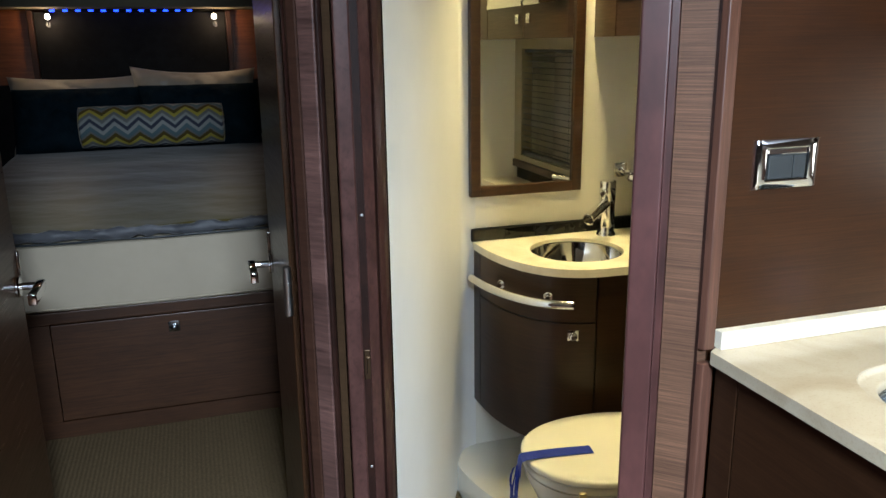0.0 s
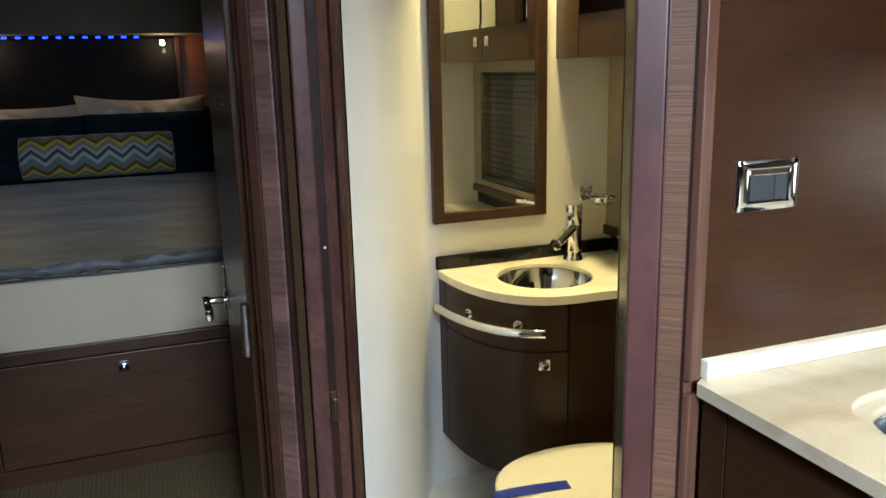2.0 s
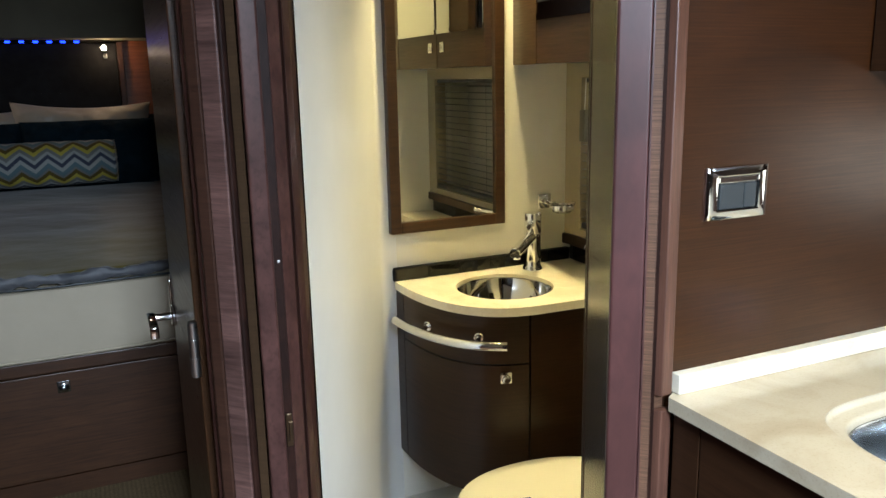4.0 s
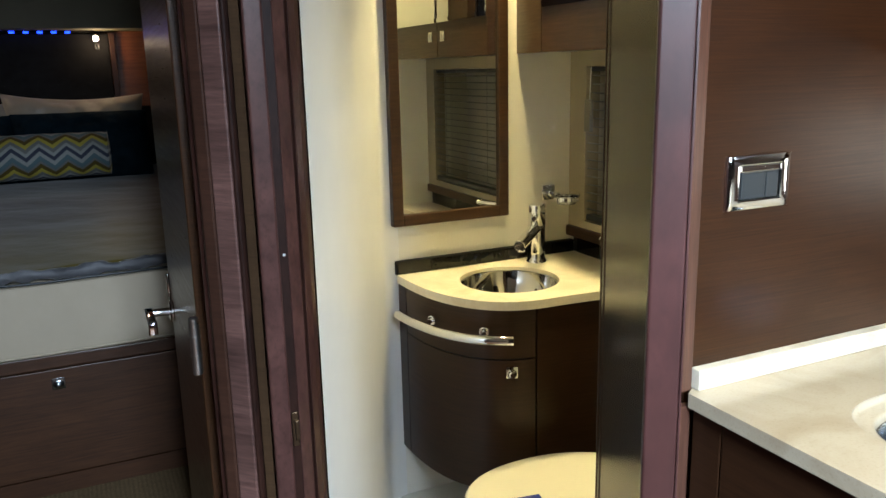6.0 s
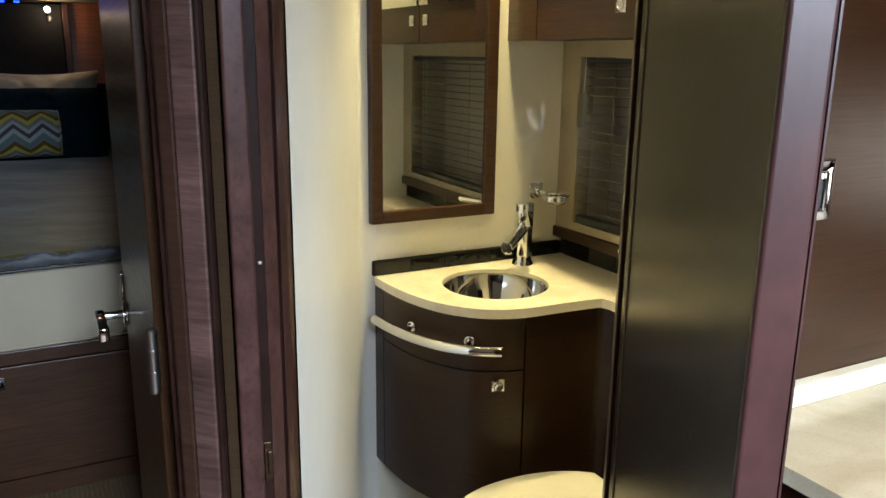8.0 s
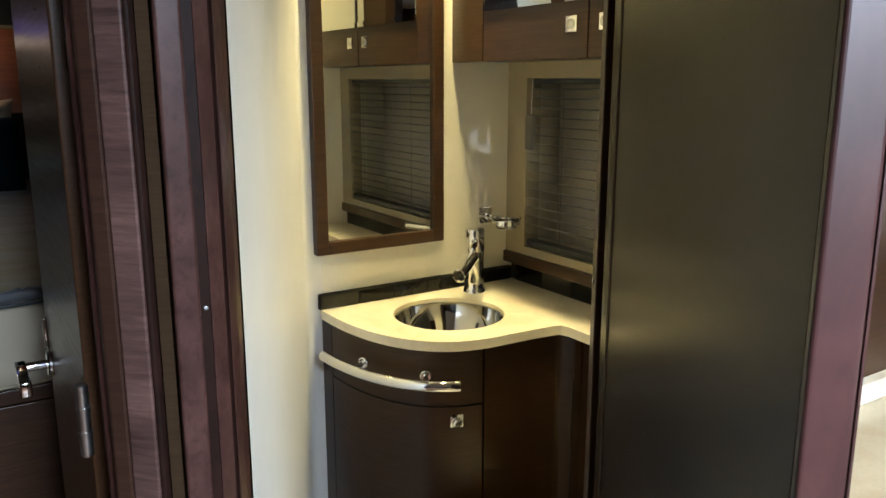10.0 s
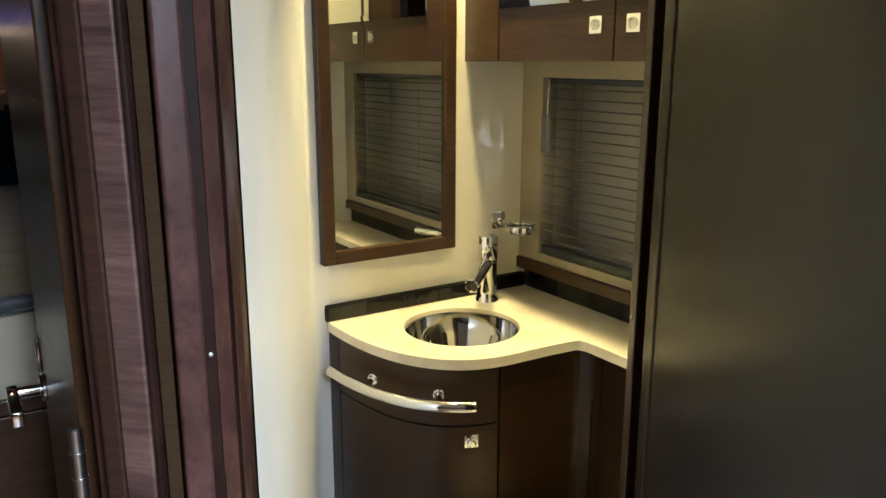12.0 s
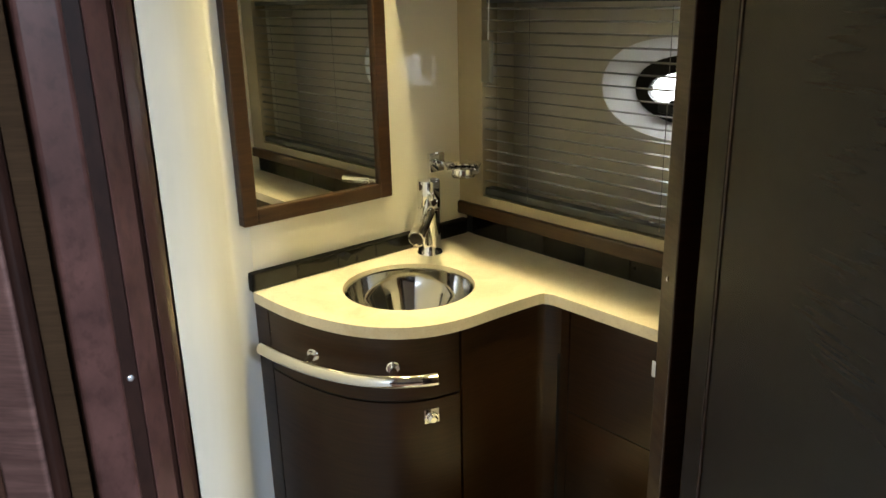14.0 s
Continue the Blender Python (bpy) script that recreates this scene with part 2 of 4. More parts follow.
def glass(name, colour=(1, 1, 1)):
    m, nt, b = nodes_of(name)
    b.inputs["Base Color"].default_value = (*colour, 1)
    b.inputs["Transmission Weight"].default_value, b.inputs["Roughness"].default_value, b.inputs["IOR"].default_value = 1.0, 0.02, 1.45
    return m


GLASS = glass("clear_glass")


def glow(name, colour, strength):
    m, nt, b = nodes_of(name)
    b.inputs["Base Color"].default_value = (*colour, 1)
    b.inputs["Emission Color"].default_value, b.inputs["Emission Strength"].default_value = (*colour, 1), strength
    return m


BULB = glow("lit_bulb", (1.0, 0.93, 0.86), 10)
BLUELED = glow("blue_led", (0.008, 0.04, 1.0), 8.0)
DOWNGLOW = glow("downlight_lens", (1.0, 0.82, 0.50), 40)
OUTSIDE = glow("bright_harbour", (1.0, 0.97, 0.88), 5.0)



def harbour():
    """Hazy daylight, brighter towards the sky; its unseen top stands in for sunlight."""
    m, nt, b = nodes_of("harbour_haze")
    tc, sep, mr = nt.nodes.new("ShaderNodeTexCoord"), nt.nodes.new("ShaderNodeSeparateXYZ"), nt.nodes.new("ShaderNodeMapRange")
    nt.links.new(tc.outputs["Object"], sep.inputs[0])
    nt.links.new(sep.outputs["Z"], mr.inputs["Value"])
    # the steep rise in glow is added to light the porthole reveal
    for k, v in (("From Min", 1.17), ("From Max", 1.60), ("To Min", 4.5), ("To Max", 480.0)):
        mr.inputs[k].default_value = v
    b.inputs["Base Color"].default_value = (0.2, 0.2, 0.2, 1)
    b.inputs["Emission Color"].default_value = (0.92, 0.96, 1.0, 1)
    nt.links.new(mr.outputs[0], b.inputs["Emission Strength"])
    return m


HARBOUR = harbour()

# ---- mesh helpers ----


def link(name, bm, material, parent=None, label="", smooth=False):
    me = bpy.data.meshes.new(name)
    bmesh.ops.recalc_face_normals(bm, faces=bm.faces)
    bm.to_mesh(me)
    bm.free()
    if material:
        me.materials.append(material)
    if smooth:
        me.polygons.foreach_set("use_smooth", [True] * len(me.polygons))
        me.set_sharp_from_angle(angle=radians(38))
    ob = new(name, me)
    if parent:
        ob.parent = parent
    if label:
        ob["label"] = label
    return ob


def part(name, bm, material, parent, label="", smooth=False):
    return link(name, bm, material, parent, label, smooth)


def thing(name, label, category, group=""):
    return tagged(new(name), label, category, group)


def structure(name, bm, material, label, category, smooth=False):
    return tagged(link(name, bm, material, None, "", smooth), label, category, "", "structure")


def bevel(bm, w, seg=2, edges=None):
    if w > 0:
        bmesh.ops.bevel(bm, geom=edges or bm.edges[:], offset=w, segments=seg, profile=0.5, affect="EDGES")
    return bm


def box(x0, x1, y0, y1, z0, z1, r=0.0, seg=2, m=None):
    bm = bmesh.new()
    bmesh.ops.create_cube(bm, size=1, matrix=Matrix.Translation(((x0 + x1) / 2, (y0 + y1) / 2, (z0 + z1) / 2)) @ Matrix.Diagonal((x1 - x0, y1 - y0, z1 - z0, 1)))
    bevel(bm, r, seg)
    if m:
        bm.transform(m)
    return bm


def prism(pts, z0, z1, r=0.0, seg=2, m=None):
    """An upright prism over a plan outline."""
    bm = bmesh.new()
    lo = [bm.verts.new((x, y, z0)) for x, y in pts]
    hi = [bm.verts.new((x, y, z1)) for x, y in pts]
    n = len(pts)
    bm.faces.new(lo[::-1])
    bm.faces.new(hi)
    for i in range(n):
        bm.faces.new((lo[i], lo[(i + 1) % n], hi[(i + 1) % n], hi[i]))
    bevel(bm, r, seg)
    if m:
        bm.transform(m)
    return bm


def join(*bms):
    out = bmesh.new()
    for b in bms:
        me = bpy.data.meshes.new("tmp")
        b.to_mesh(me)
        b.free()
        out.from_mesh(me)
        bpy.data.meshes.remove(me)
    return out


def lathe(profile, m=None, n=40, cap=True):
    """A turned body about z from (radius, height) pairs."""
    bm = bmesh.new()
    rings = [[bm.verts.new((r * math.cos(2 * math.pi * i / n), r * math.sin(2 * math.pi * i / n), z)) for i in range(n)] for r, z in profile]
    for a, b in zip(rings, rings[1:]):
        for i in range(n):
            bm.faces.new((a[i], a[(i + 1) % n], b[(i + 1) % n], b[i]))
    if cap:
        bm.faces.new(rings[0][::-1])
        bm.faces.new(rings[-1])
    if m:
        bm.transform(m)
    return bm


def rod(a, b, r, n=20, bev=0.0):
    a, b = Vector(a), Vector(b)
    d = b - a
    h = d.length
    e = min(bev, r * 0.6)
    prof = [(r - e, 0), (r, e), (r, h - e), (r - e, h)] if e else [(r, 0), (r, h)]
    return lathe(prof, Matrix.Translation(a) @ d.to_track_quat("Z", "Y").to_matrix().to_4x4(), n)


def tube(points, r, n=14, flat=1.0):
    """A round bar along points."""
    bm = bmesh.new()
    pts = [Vector(p) for p in points]
    rings = []
    for i, p in enumerate(pts):
        d = (pts[min(i + 1, len(pts) - 1)] - pts[max(i - 1, 0)]).normalized()
        side = d.cross(Vector((0, 0, 1)))
        side = side.normalized() if side.length > 1e-4 else Vector((1, 0, 0))
        up = side.cross(d).normalized()
        rings.append([bm.verts.new(p + side * r * math.cos(2 * math.pi * k / n) + up * r * flat * math.sin(2 * math.pi * k / n)) for k in range(n)])
    for a, b in zip(rings, rings[1:]):
        for k in range(n):
            bm.faces.new((a[k], a[(k + 1) % n], b[(k + 1) % n], b[k]))
    bm.faces.new(rings[0][::-1])
    bm.faces.new(rings[-1])
    return bm


def plate_with_hole(outer, inner, x0, x1, m=None):
    """A slab between x0 and x1 in the y-z plane with a hole; both outlines have the same count."""
    bm = bmesh.new()
    n = len(outer)
    v = [[bm.verts.new((x, y, z)) for y, z in loop] for x in (x0, x1) for loop in (outer, inner)]
    o0, i0, o1, i1 = v
    for k in range(n):
        j = (k + 1) % n
        bm.faces.new((o0[k], o0[j], i0[j], i0[k]))
        bm.faces.new((o1[k], i1[k], i1[j], o1[j]))
        bm.faces.new((o0[k], o1[k], o1[j], o0[j]))
        bm.faces.new((i0[k], i0[j], i1[j], i1[k]))
    if m:
        bm.transform(m)
    return bm


def along(p, q):
    """Pose whose x runs from p to q in plan."""
    return Matrix.Translation((p[0], p[1], 0)) @ Matrix.Rotation(math.atan2(q[1] - p[1], q[0] - p[0]), 4, "Z")


# ---- structure ----
CEIL = 2.0
structure("floor", box(-1.4, 2.1, -2.8, 1.5, -0.05, 0.0), TEAK, "varnished brown wooden cabin sole", "floor")
structure("floor_bathroom", box(0.56, 2.1, 1.504, 2.4, -0.05, -0.004), GELCOAT, "moulded cream bathroom floor", "floor")
structure("floor_bedroom", box(-1.4, 1.0, 1.504, 5.2, -0.05, 0.11), CARPET, "beige loop-pile carpet in the sleeping cabin", "carpet")
structure("ceiling", box(-1.44, 2.14, -2.84, 5.24, CEIL, CEIL + 0.05), HEADLINER, "padded greyish cream headliner ceiling", "ceiling")
structure("wall_port", box(-1.44, -1.4, -2.84, 5.24, 0, CEIL), PANEL, "dark veneered hull side wall", "wall")
structure("wall_galley", join(box(2.1, 2.14, -2.84, 0.42, 0, CEIL), box(2.1, 2.14, 0.82, 2.5, 0, CEIL), box(2.1, 2.14, 0.42, 0.82, 0, 1.03), box(2.1, 2.14, 0.42, 0.82, 1.23, CEIL)), PANEL, "dark veneered galley side wall", "wall")
structure("wall_bow", box(-1.4, 1.2, 5.2, 5.24, 0, CEIL), PANEL, "dark veneered bow wall", "wall")
structure("wall_aft", join(box(-1.4, -0.4, -2.84, -2.8, 0, CEIL), box(0.9, 2.1, -2.84, -2.8, 0, CEIL), box(-0.4, 0.9, -2.84, -2.8, 0, 0.95), box(-0.4, 0.9, -2.84, -2.8, 1.9, CEIL)),
          PANEL, "dark veneered wall with the open companionway", "wall")

# bathroom walls: the diagonal side wall runs into the mirror wall through a rounded corner
corner = [(1.030, 2.140), (1.040, 2.157), (1.053, 2.170), (1.070, 2.180), (1.095, 2.187)]
side_wall = [(0.6792, 1.4847)] + corner + [(1.095, 2.235), (1.03, 2.235)]
structure("wall_side", prism(side_wall, 0, CEIL), SATINCOAT, "satin cream bathroom side wall with a rounded corner", "wall", True)
structure("wall_mirror", box(1.0951, 1.70, 2.187, 2.235, 0, CEIL), GELCOAT, "glossy cream gelcoat wall behind the basin", "wall")
structure("wall_galley_bulkhead", box(1.108, 2.1, 1.137, 1.16, 0, CEIL), PANEL, "dark brown veneered galley bulkhead", "wall")
structure("wall_bathroom_aft", box(1.13, 1.72, 1.164, 1.172, 0, CEIL), GELCOAT, "cream bathroom bulkhead", "wall")

# bathroom hull side with the window opening
WY0, WY1, WZ0, WZ1 = 1.240, 2.112, 0.928, 1.348

def oval(cy, cz, a, b, n=64, p=2.3):
    out = []
    for k in range(n):
        t = 2 * math.pi * k / n
        c, s = math.cos(t), math.sin(t)
        out.append((cy + a * math.copysign(abs(c) ** (2 / p), c), cz + b * math.copysign(abs(s) ** (2 / p), s)))
    return out


def squared(cy, cz, a, b, n=64):
    out = []
    for k in range(n):
        t = 2 * math.pi * k / n
        c, s = math.cos(t), math.sin(t)
        q = max(abs(c), abs(s))
        out.append((cy + a * c / q, cz + b * s / q))
    return out


structure("wall_hull", plate_with_hole(squared(1.6795, 1.4445, 0.5075, 0.5555), squared((WY0 + WY1) / 2, (WZ0 + WZ1) / 2, (WY1 - WY0) / 2, (WZ1 - WZ0) / 2), 1.62, 1.665), LINER, "beige lined hull side with a window recess", "wall")
structure("wall_hull_lower", box(1.64, 1.665, 1.172, 2.187, 0, 0.8885), LINER, "beige lined lower hull side", "wall")
PY, PZ = 1.745, 1.168
OUTER, INNER, RIMIN = (PY, PZ, 0.190, 0.099, 64, 2.2), (PY, PZ - 0.012, 0.163, 0.071, 64, 2.2), (PY, PZ - 0.015, 0.134, 0.042, 64, 2.2)
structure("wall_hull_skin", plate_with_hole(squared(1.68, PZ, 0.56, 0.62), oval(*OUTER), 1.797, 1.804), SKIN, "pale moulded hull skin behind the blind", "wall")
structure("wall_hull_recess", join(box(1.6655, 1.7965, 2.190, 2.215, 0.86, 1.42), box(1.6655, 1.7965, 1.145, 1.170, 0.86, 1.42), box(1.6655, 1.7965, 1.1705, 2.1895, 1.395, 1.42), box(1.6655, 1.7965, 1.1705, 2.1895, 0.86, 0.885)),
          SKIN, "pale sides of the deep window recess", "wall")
port = thing("porthole", "wide oval porthole with white reveal and black rim", "window")
bm = bmesh.new()
loops = []
for f in (0.0, 0.12, 0.5, 1.0):
    bell = 1 - (1 - f) ** 1.6
    cy, cz, ra, rb = (p + (q - p) * bell for p, q in zip(OUTER[:4], INNER[:4]))
    loops.append([bm.verts.new((1.800 + 0.09 * f, y, z)) for y, z in oval(cy, cz, ra, rb, 64, 2.2)])
for l0, l1 in zip(loops, loops[1:]):
    for k in range(64):
        bm.faces.new((l0[k], l0[(k + 1) % 64], l1[(k + 1) % 64], l1[k]))
part("reveal", bm, WHITEPAINT, port, "white moulded reveal", True)
part("rim", plate_with_hole(oval(PY, PZ - 0.012, INNER[2] + 0.004, INNER[3] + 0.004, 64, 2.2), oval(*RIMIN), 1.880, 1.900), RUBBER, port, "black rubber rim", True)
part("pane", prism(oval(*RIMIN), 1.891, 1.895, m=Matrix(((0, 0, 1, 0), (1, 0, 0, 0), (0, 1, 0, 0), (0, 0, 0, 1)))), GLASS, port, "clear glass pane").visible_shadow = False
part("latch", join(box(1.868, 1.884, 1.795, 1.845, 1.108, 1.130, 0.003), rod((1.869, 1.806, 1.126), (1.858, 1.806, 1.134), 0.007, 14, 0.002)), SHADEDSTEEL, port, "dark port latch", True)
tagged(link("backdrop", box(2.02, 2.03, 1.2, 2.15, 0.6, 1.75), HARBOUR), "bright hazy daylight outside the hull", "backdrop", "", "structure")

tagged(link("backdrop", box(2.20, 2.21, 0.2, 1.05, 0.8, 1.5), OUTSIDE), "bright hazy daylight outside the galley window", "backdrop", "", "structure")

# bedroom side walls
structure("wall_bedroom_starboard", prism([(0.70, 1.62), (0.99, 2.24), (1.0, 5.2), (1.04, 5.2), (1.04, 2.24), (0.72, 1.60)], 0, CEIL), BEDWOOD, "dark veneered sleeping cabin side", "wall")
structure("wall_bedroom_port", box(-0.86, -0.82, 1.62, 5.2, 0, CEIL), BEDWOOD, "dark veneered sleeping cabin side", "wall")
structure("wall_bulkhead_port", box(-1.4, -0.10, 1.44, 1.60, 0, CEIL), ZEBRA, "striped veneer bulkhead beside the cabin doors", "wall")
structure("wall_bulkhead_head", box(-0.10, 0.52, 1.46, 1.60, 1.93, CEIL), ZEBRA, "striped veneer header above the cabin doors", "wall")
structure("ceiling_soffit", join(box(-0.82, 0.99, 4.20, 4.9, 1.66, 1.999), box(-0.82, 0.99, 4.203, 4.9, 1.557, 1.661)), SOFFIT, "padded soffit above the bed head", "ceiling")

# ---- pillar between the two doorways ----
pillar = tagged(new("door_pillar"), "moulded dark stained wood pillar between two doorways", "door frame", "", "structure")
H0, H1 = 0.0, 1.98
part("core", prism([(0.575, 1.445), (0.64, 1.455), (0.668, 1.494), (0.70, 1.60), (0.545, 1.60), (0.545, 1.47)], H0, H1), DARKTRIM, pillar)
part("jamb_board", prism([(0.516, 1.470), (0.531, 1.456), (0.545, 1.47), (0.545, 1.62), (0.528, 1.62)], H0, H1, 0.003), JAMB, pillar, "dark door jamb")
part("jamb_bead", prism([(0.513, 1.50), (0.520, 1.492), (0.524, 1.50), (0.524, 1.512), (0.516, 1.512)], H0, H1, 0.002), DARKTRIM, pillar)
part("casing", prism([(0.531, 1.4535), (0.5545, 1.428), (0.566, 1.4455), (0.545, 1.468)], H0, H1, 0.003, 3), BOARD, pillar, "figured red-brown casing board")
part("bead", prism([(0.556, 1.432), (0.560, 1.428), (0.5665, 1.431), (0.569, 1.437), (0.570, 1.446), (0.566, 1.446)], H0, H1, 0.002), SHADESTAIN, pillar, "dark quarter-round bead")
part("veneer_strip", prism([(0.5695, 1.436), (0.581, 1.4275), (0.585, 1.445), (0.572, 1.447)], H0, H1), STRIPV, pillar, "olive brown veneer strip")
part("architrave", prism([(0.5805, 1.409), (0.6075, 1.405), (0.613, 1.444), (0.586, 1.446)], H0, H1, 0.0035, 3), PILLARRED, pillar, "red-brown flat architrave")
part("rebate", prism([(0.612, 1.430), (0.625, 1.4305), (0.627, 1.452), (0.613, 1.447)], H0, H1), SHADESTAIN, pillar, "dark door rebate")
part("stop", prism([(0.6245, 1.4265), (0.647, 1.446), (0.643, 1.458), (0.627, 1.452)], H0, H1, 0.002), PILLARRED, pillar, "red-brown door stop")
part("groove", prism([(0.645, 1.449), (0.655, 1.458), (0.653, 1.464), (0.643, 1.459)], H0, H1), SHADESTAIN, pillar, "dark groove")
part("edge_bead", prism([(0.652, 1.4505), (0.6655, 1.463), (0.675, 1.478), (0.6785, 1.491), (0.668, 1.496), (0.654, 1.463)], H0, H1, 0.003, 3), DARKTRIM, pillar, "rounded dark edge bead")
for z in (1.093, 0.62, 1.56):
    part("screw", lathe([(0.0024, 0), (0.0024, 0.0010), (0.0014, 0.0016)], Matrix.Translation((0.6195, 1.4298, z)) @ Matrix.Rotation(radians(90), 4, "X"), 12), SCREW, pillar, "bright screw head")
part("strike_plate", join(box(0.6135, 0.6235, 1.4265, 1.4300, 0.795, 0.85, 0.001), box(0.617, 0.6235, 1.421, 1.4270, 0.806, 0.838, 0.001)), BRASS, pillar, "dull brass strike plate")

# ---- bathroom door and its post ----
FREE, HINGE = (0.754, 0.799), (1.033, 1.231)
LEAF = along(FREE, HINGE)
door = tagged(new("door_bathroom"), "open dark veneered bathroom door with red-brown lipping", "door", "", "structure")
L, T = 0.514, 0.027
# local x runs to the hinge, local -y into the thickness
part("panel", box(0.0085, 0.4795, -T + 0.001, -0.0005, 0.03, 1.93, m=LEAF), DOORV, door)
part("lipping", box(0.0, 0.0085, -T, 0.0, 0.03, 1.93, 0.0025, 3, LEAF), CHERRY, door, "smooth red-brown stained door edge")
part("hinge_stile", box(0.4815, L, -T, 0.0012, 0.03, 1.93, 0.002, 3, LEAF), DOORV, door, "proud hinge stile")
# lighter strip that paints the glint along the stile's rounded edge
part("edge_glint", box(0.4795, 0.4815, -T + 0.002, 0.0006, 0.03, 1.93, m=LEAF), CHERRY, door, "thin light line for the stile edge's glint")
part("back_veneer", box(0.0, 0.479, -T - 0.0016, -T - 0.0002, 0.03, 1.93, m=LEAF), CHERRY, door, "red-brown back veneer")
post = tagged(new("trim_door_post"), "dark wooden hinge post of the bathroom doorway", "door frame", "", "structure")
part("post", prism([(1.054, 1.2655), (1.0755, 1.2945), (1.105, 1.290), (1.13, 1.18), (1.10, 1.18), (1.085, 1.25)], 0, 1.98, 0.002), FRAMEW, post)
# blackened wedge that holds the shade between hinge stile and post
part("recess", prism([(1.066, 1.214), (1.082, 1.252), (1.10, 1.19)], 0, 1.98), RUBBER, post, "black fill for the shade of the hinge recess")
part("screw", lathe([(0.003, 0), (0.003, 0.0012)], Matrix.Translation((1.064, 1.2785, 1.095)) @ Matrix.Rotation(radians(-90), 4, "X") @ Matrix.Rotation(radians(0), 4, "Y"), 10), CHROME, post)
part("striped_face", prism([(1.0850, 1.1375), (1.047, 1.1735), (1.0645, 1.2135), (1.100, 1.19), (1.108, 1.141)], 0, 1.98), ZEBRA, post, "striped brown veneer end panel")
part("hinge_batten", box(0.455, 0.500, -T - 0.0145, -T - 0.003, 0, 1.98, 0.001, 1, LEAF), CHERRY, post, "red-brown hinge batten")
part("corner_trim", prism([(1.0865, 1.1345), (1.092, 1.1235), (1.113, 1.1265), (1.113, 1.137), (1.0885, 1.139)], 0.9004, 1.98, 0.002, 3), WARMTRIM, post, "warm brown corner trim")
part("corner_trim", prism([(1.0865, 1.1345), (1.092, 1.1235), (1.113, 1.1265), (1.113, 1.137), (1.0885, 1.139)], 0, 0.8785, 0.002, 3), WARMTRIM, post, "warm brown corner trim")
# solid dark strip in place of the shade in the gap
part("shadow_gap", prism([(1.0835, 1.1365), (1.0865, 1.1335), (1.0895, 1.1395), (1.0865, 1.1405)], 0, 1.98), SHADESTAIN, post, "dark strip for the shaded gap beside the trim")

# ---- sleeping cabin double doors ----


def cabin_door(label):
    """A leaf along +y from its hinge at the origin, its face on the -x side."""
    d = tagged(new("door_cabin"), label, "door", "", "structure")
    part("panel", box(0.0, 0.03, 0.0, 0.485, 0.13, 1.92, 0.003), CABINDOOR, d)
    part("latch_plate", box(-0.001, 0.003, 0.4845, 0.4885, 0.83, 0.93, 0.0008), CHROME, d, "chrome latch plate")
    part("escutcheon", box(-0.007, 0.001, 0.468, 0.480, 0.866, 0.925, 0.003, 3), CHROME, d, "slim chrome escutcheon", True)
    h = part("handle", join(rod((0.001, 0.437, 0.85), (-0.009, 0.437, 0.85), 0.024, 28, 0.003), rod((-0.008, 0.437, 0.85), (-0.05, 0.437, 0.85), 0.008, 16)), CHROME, d, "chrome lever handle", True)
    part("lever", box(-0.060, -0.042, 0.325, 0.446, 0.835, 0.861, 0.003, 3), CHROME, h, "", True)
    hg = part("hinge", rod((-0.005, 0.0, 0.86), (-0.005, 0.0, 0.960), 0.0086, 18, 0.002), SATINSTEEL, d, "chrome butt hinge", True)
    for z in (0.893, 0.926):
        part("knuckle_gap", lathe([(0.0098, 0), (0.0098, 0.0026)], Matrix.Translation((-0.005, 0, z)), 18), SATINSTEEL, hg)
    part("leaf_plate", box(-0.0012, 0.001, 0.004, 0.032, 0.865, 0.955), SATINSTEEL, hg)
    return d


right = cabin_door("open dark veneered cabin door with chrome lever")
right.matrix_world = pose(0.513, 1.628, 0, 0, 0, -0.5)
left = cabin_door("open dark veneered cabin door with chrome lever")
left.matrix_world = pose(-0.055, 1.628, 0, 0, 0, 0.0) @ Matrix.Diagonal((-1, 1, 1, 1))

# ---- vanity ----
VX, VY, VA, VB, VN = 1.336, 2.187, 0.253, 0.384, 2.62


def bow(off, f):
    """A point of the bowed front, off metres inside the counter's edge; f runs 0 at the wall to 1 at the foremost point."""
    t = f * math.pi / 2
    return (VX - (VA - (off if off < 0 else 0.35 * off)) * math.cos(t) ** (2 / VN), VY - (VB - off) * math.sin(t) ** (2 / VN))


def bowline(off, f0=0.0, f1=1.0, n=28):
    return [bow(off, f0 + (f1 - f0) * i / n) for i in range(n + 1)]


def front_at(x, off):
    """f of the bowed front at a plan x."""
    c = max(0.0, min(1.0, (VX - x) / (VA - (off if off < 0 else 0.35 * off))))
    return math.acos(c ** (VN / 2)) / (math.pi / 2)


def inner(off):
    return [(1.40, 1.800 + off), (1.455 + off, 1.796 + off), (1.465 + off, 1.791 + off), (1.470 + off, 1.784 + off), (1.474 + off, 1.770 + off), (1.478 + off, 1.172)]


SX, SY, SR = 1.316, 1.997, 0.125


counter = thing("vanity_counter", "cream quartz vanity top with bowed front edge", "countertop")


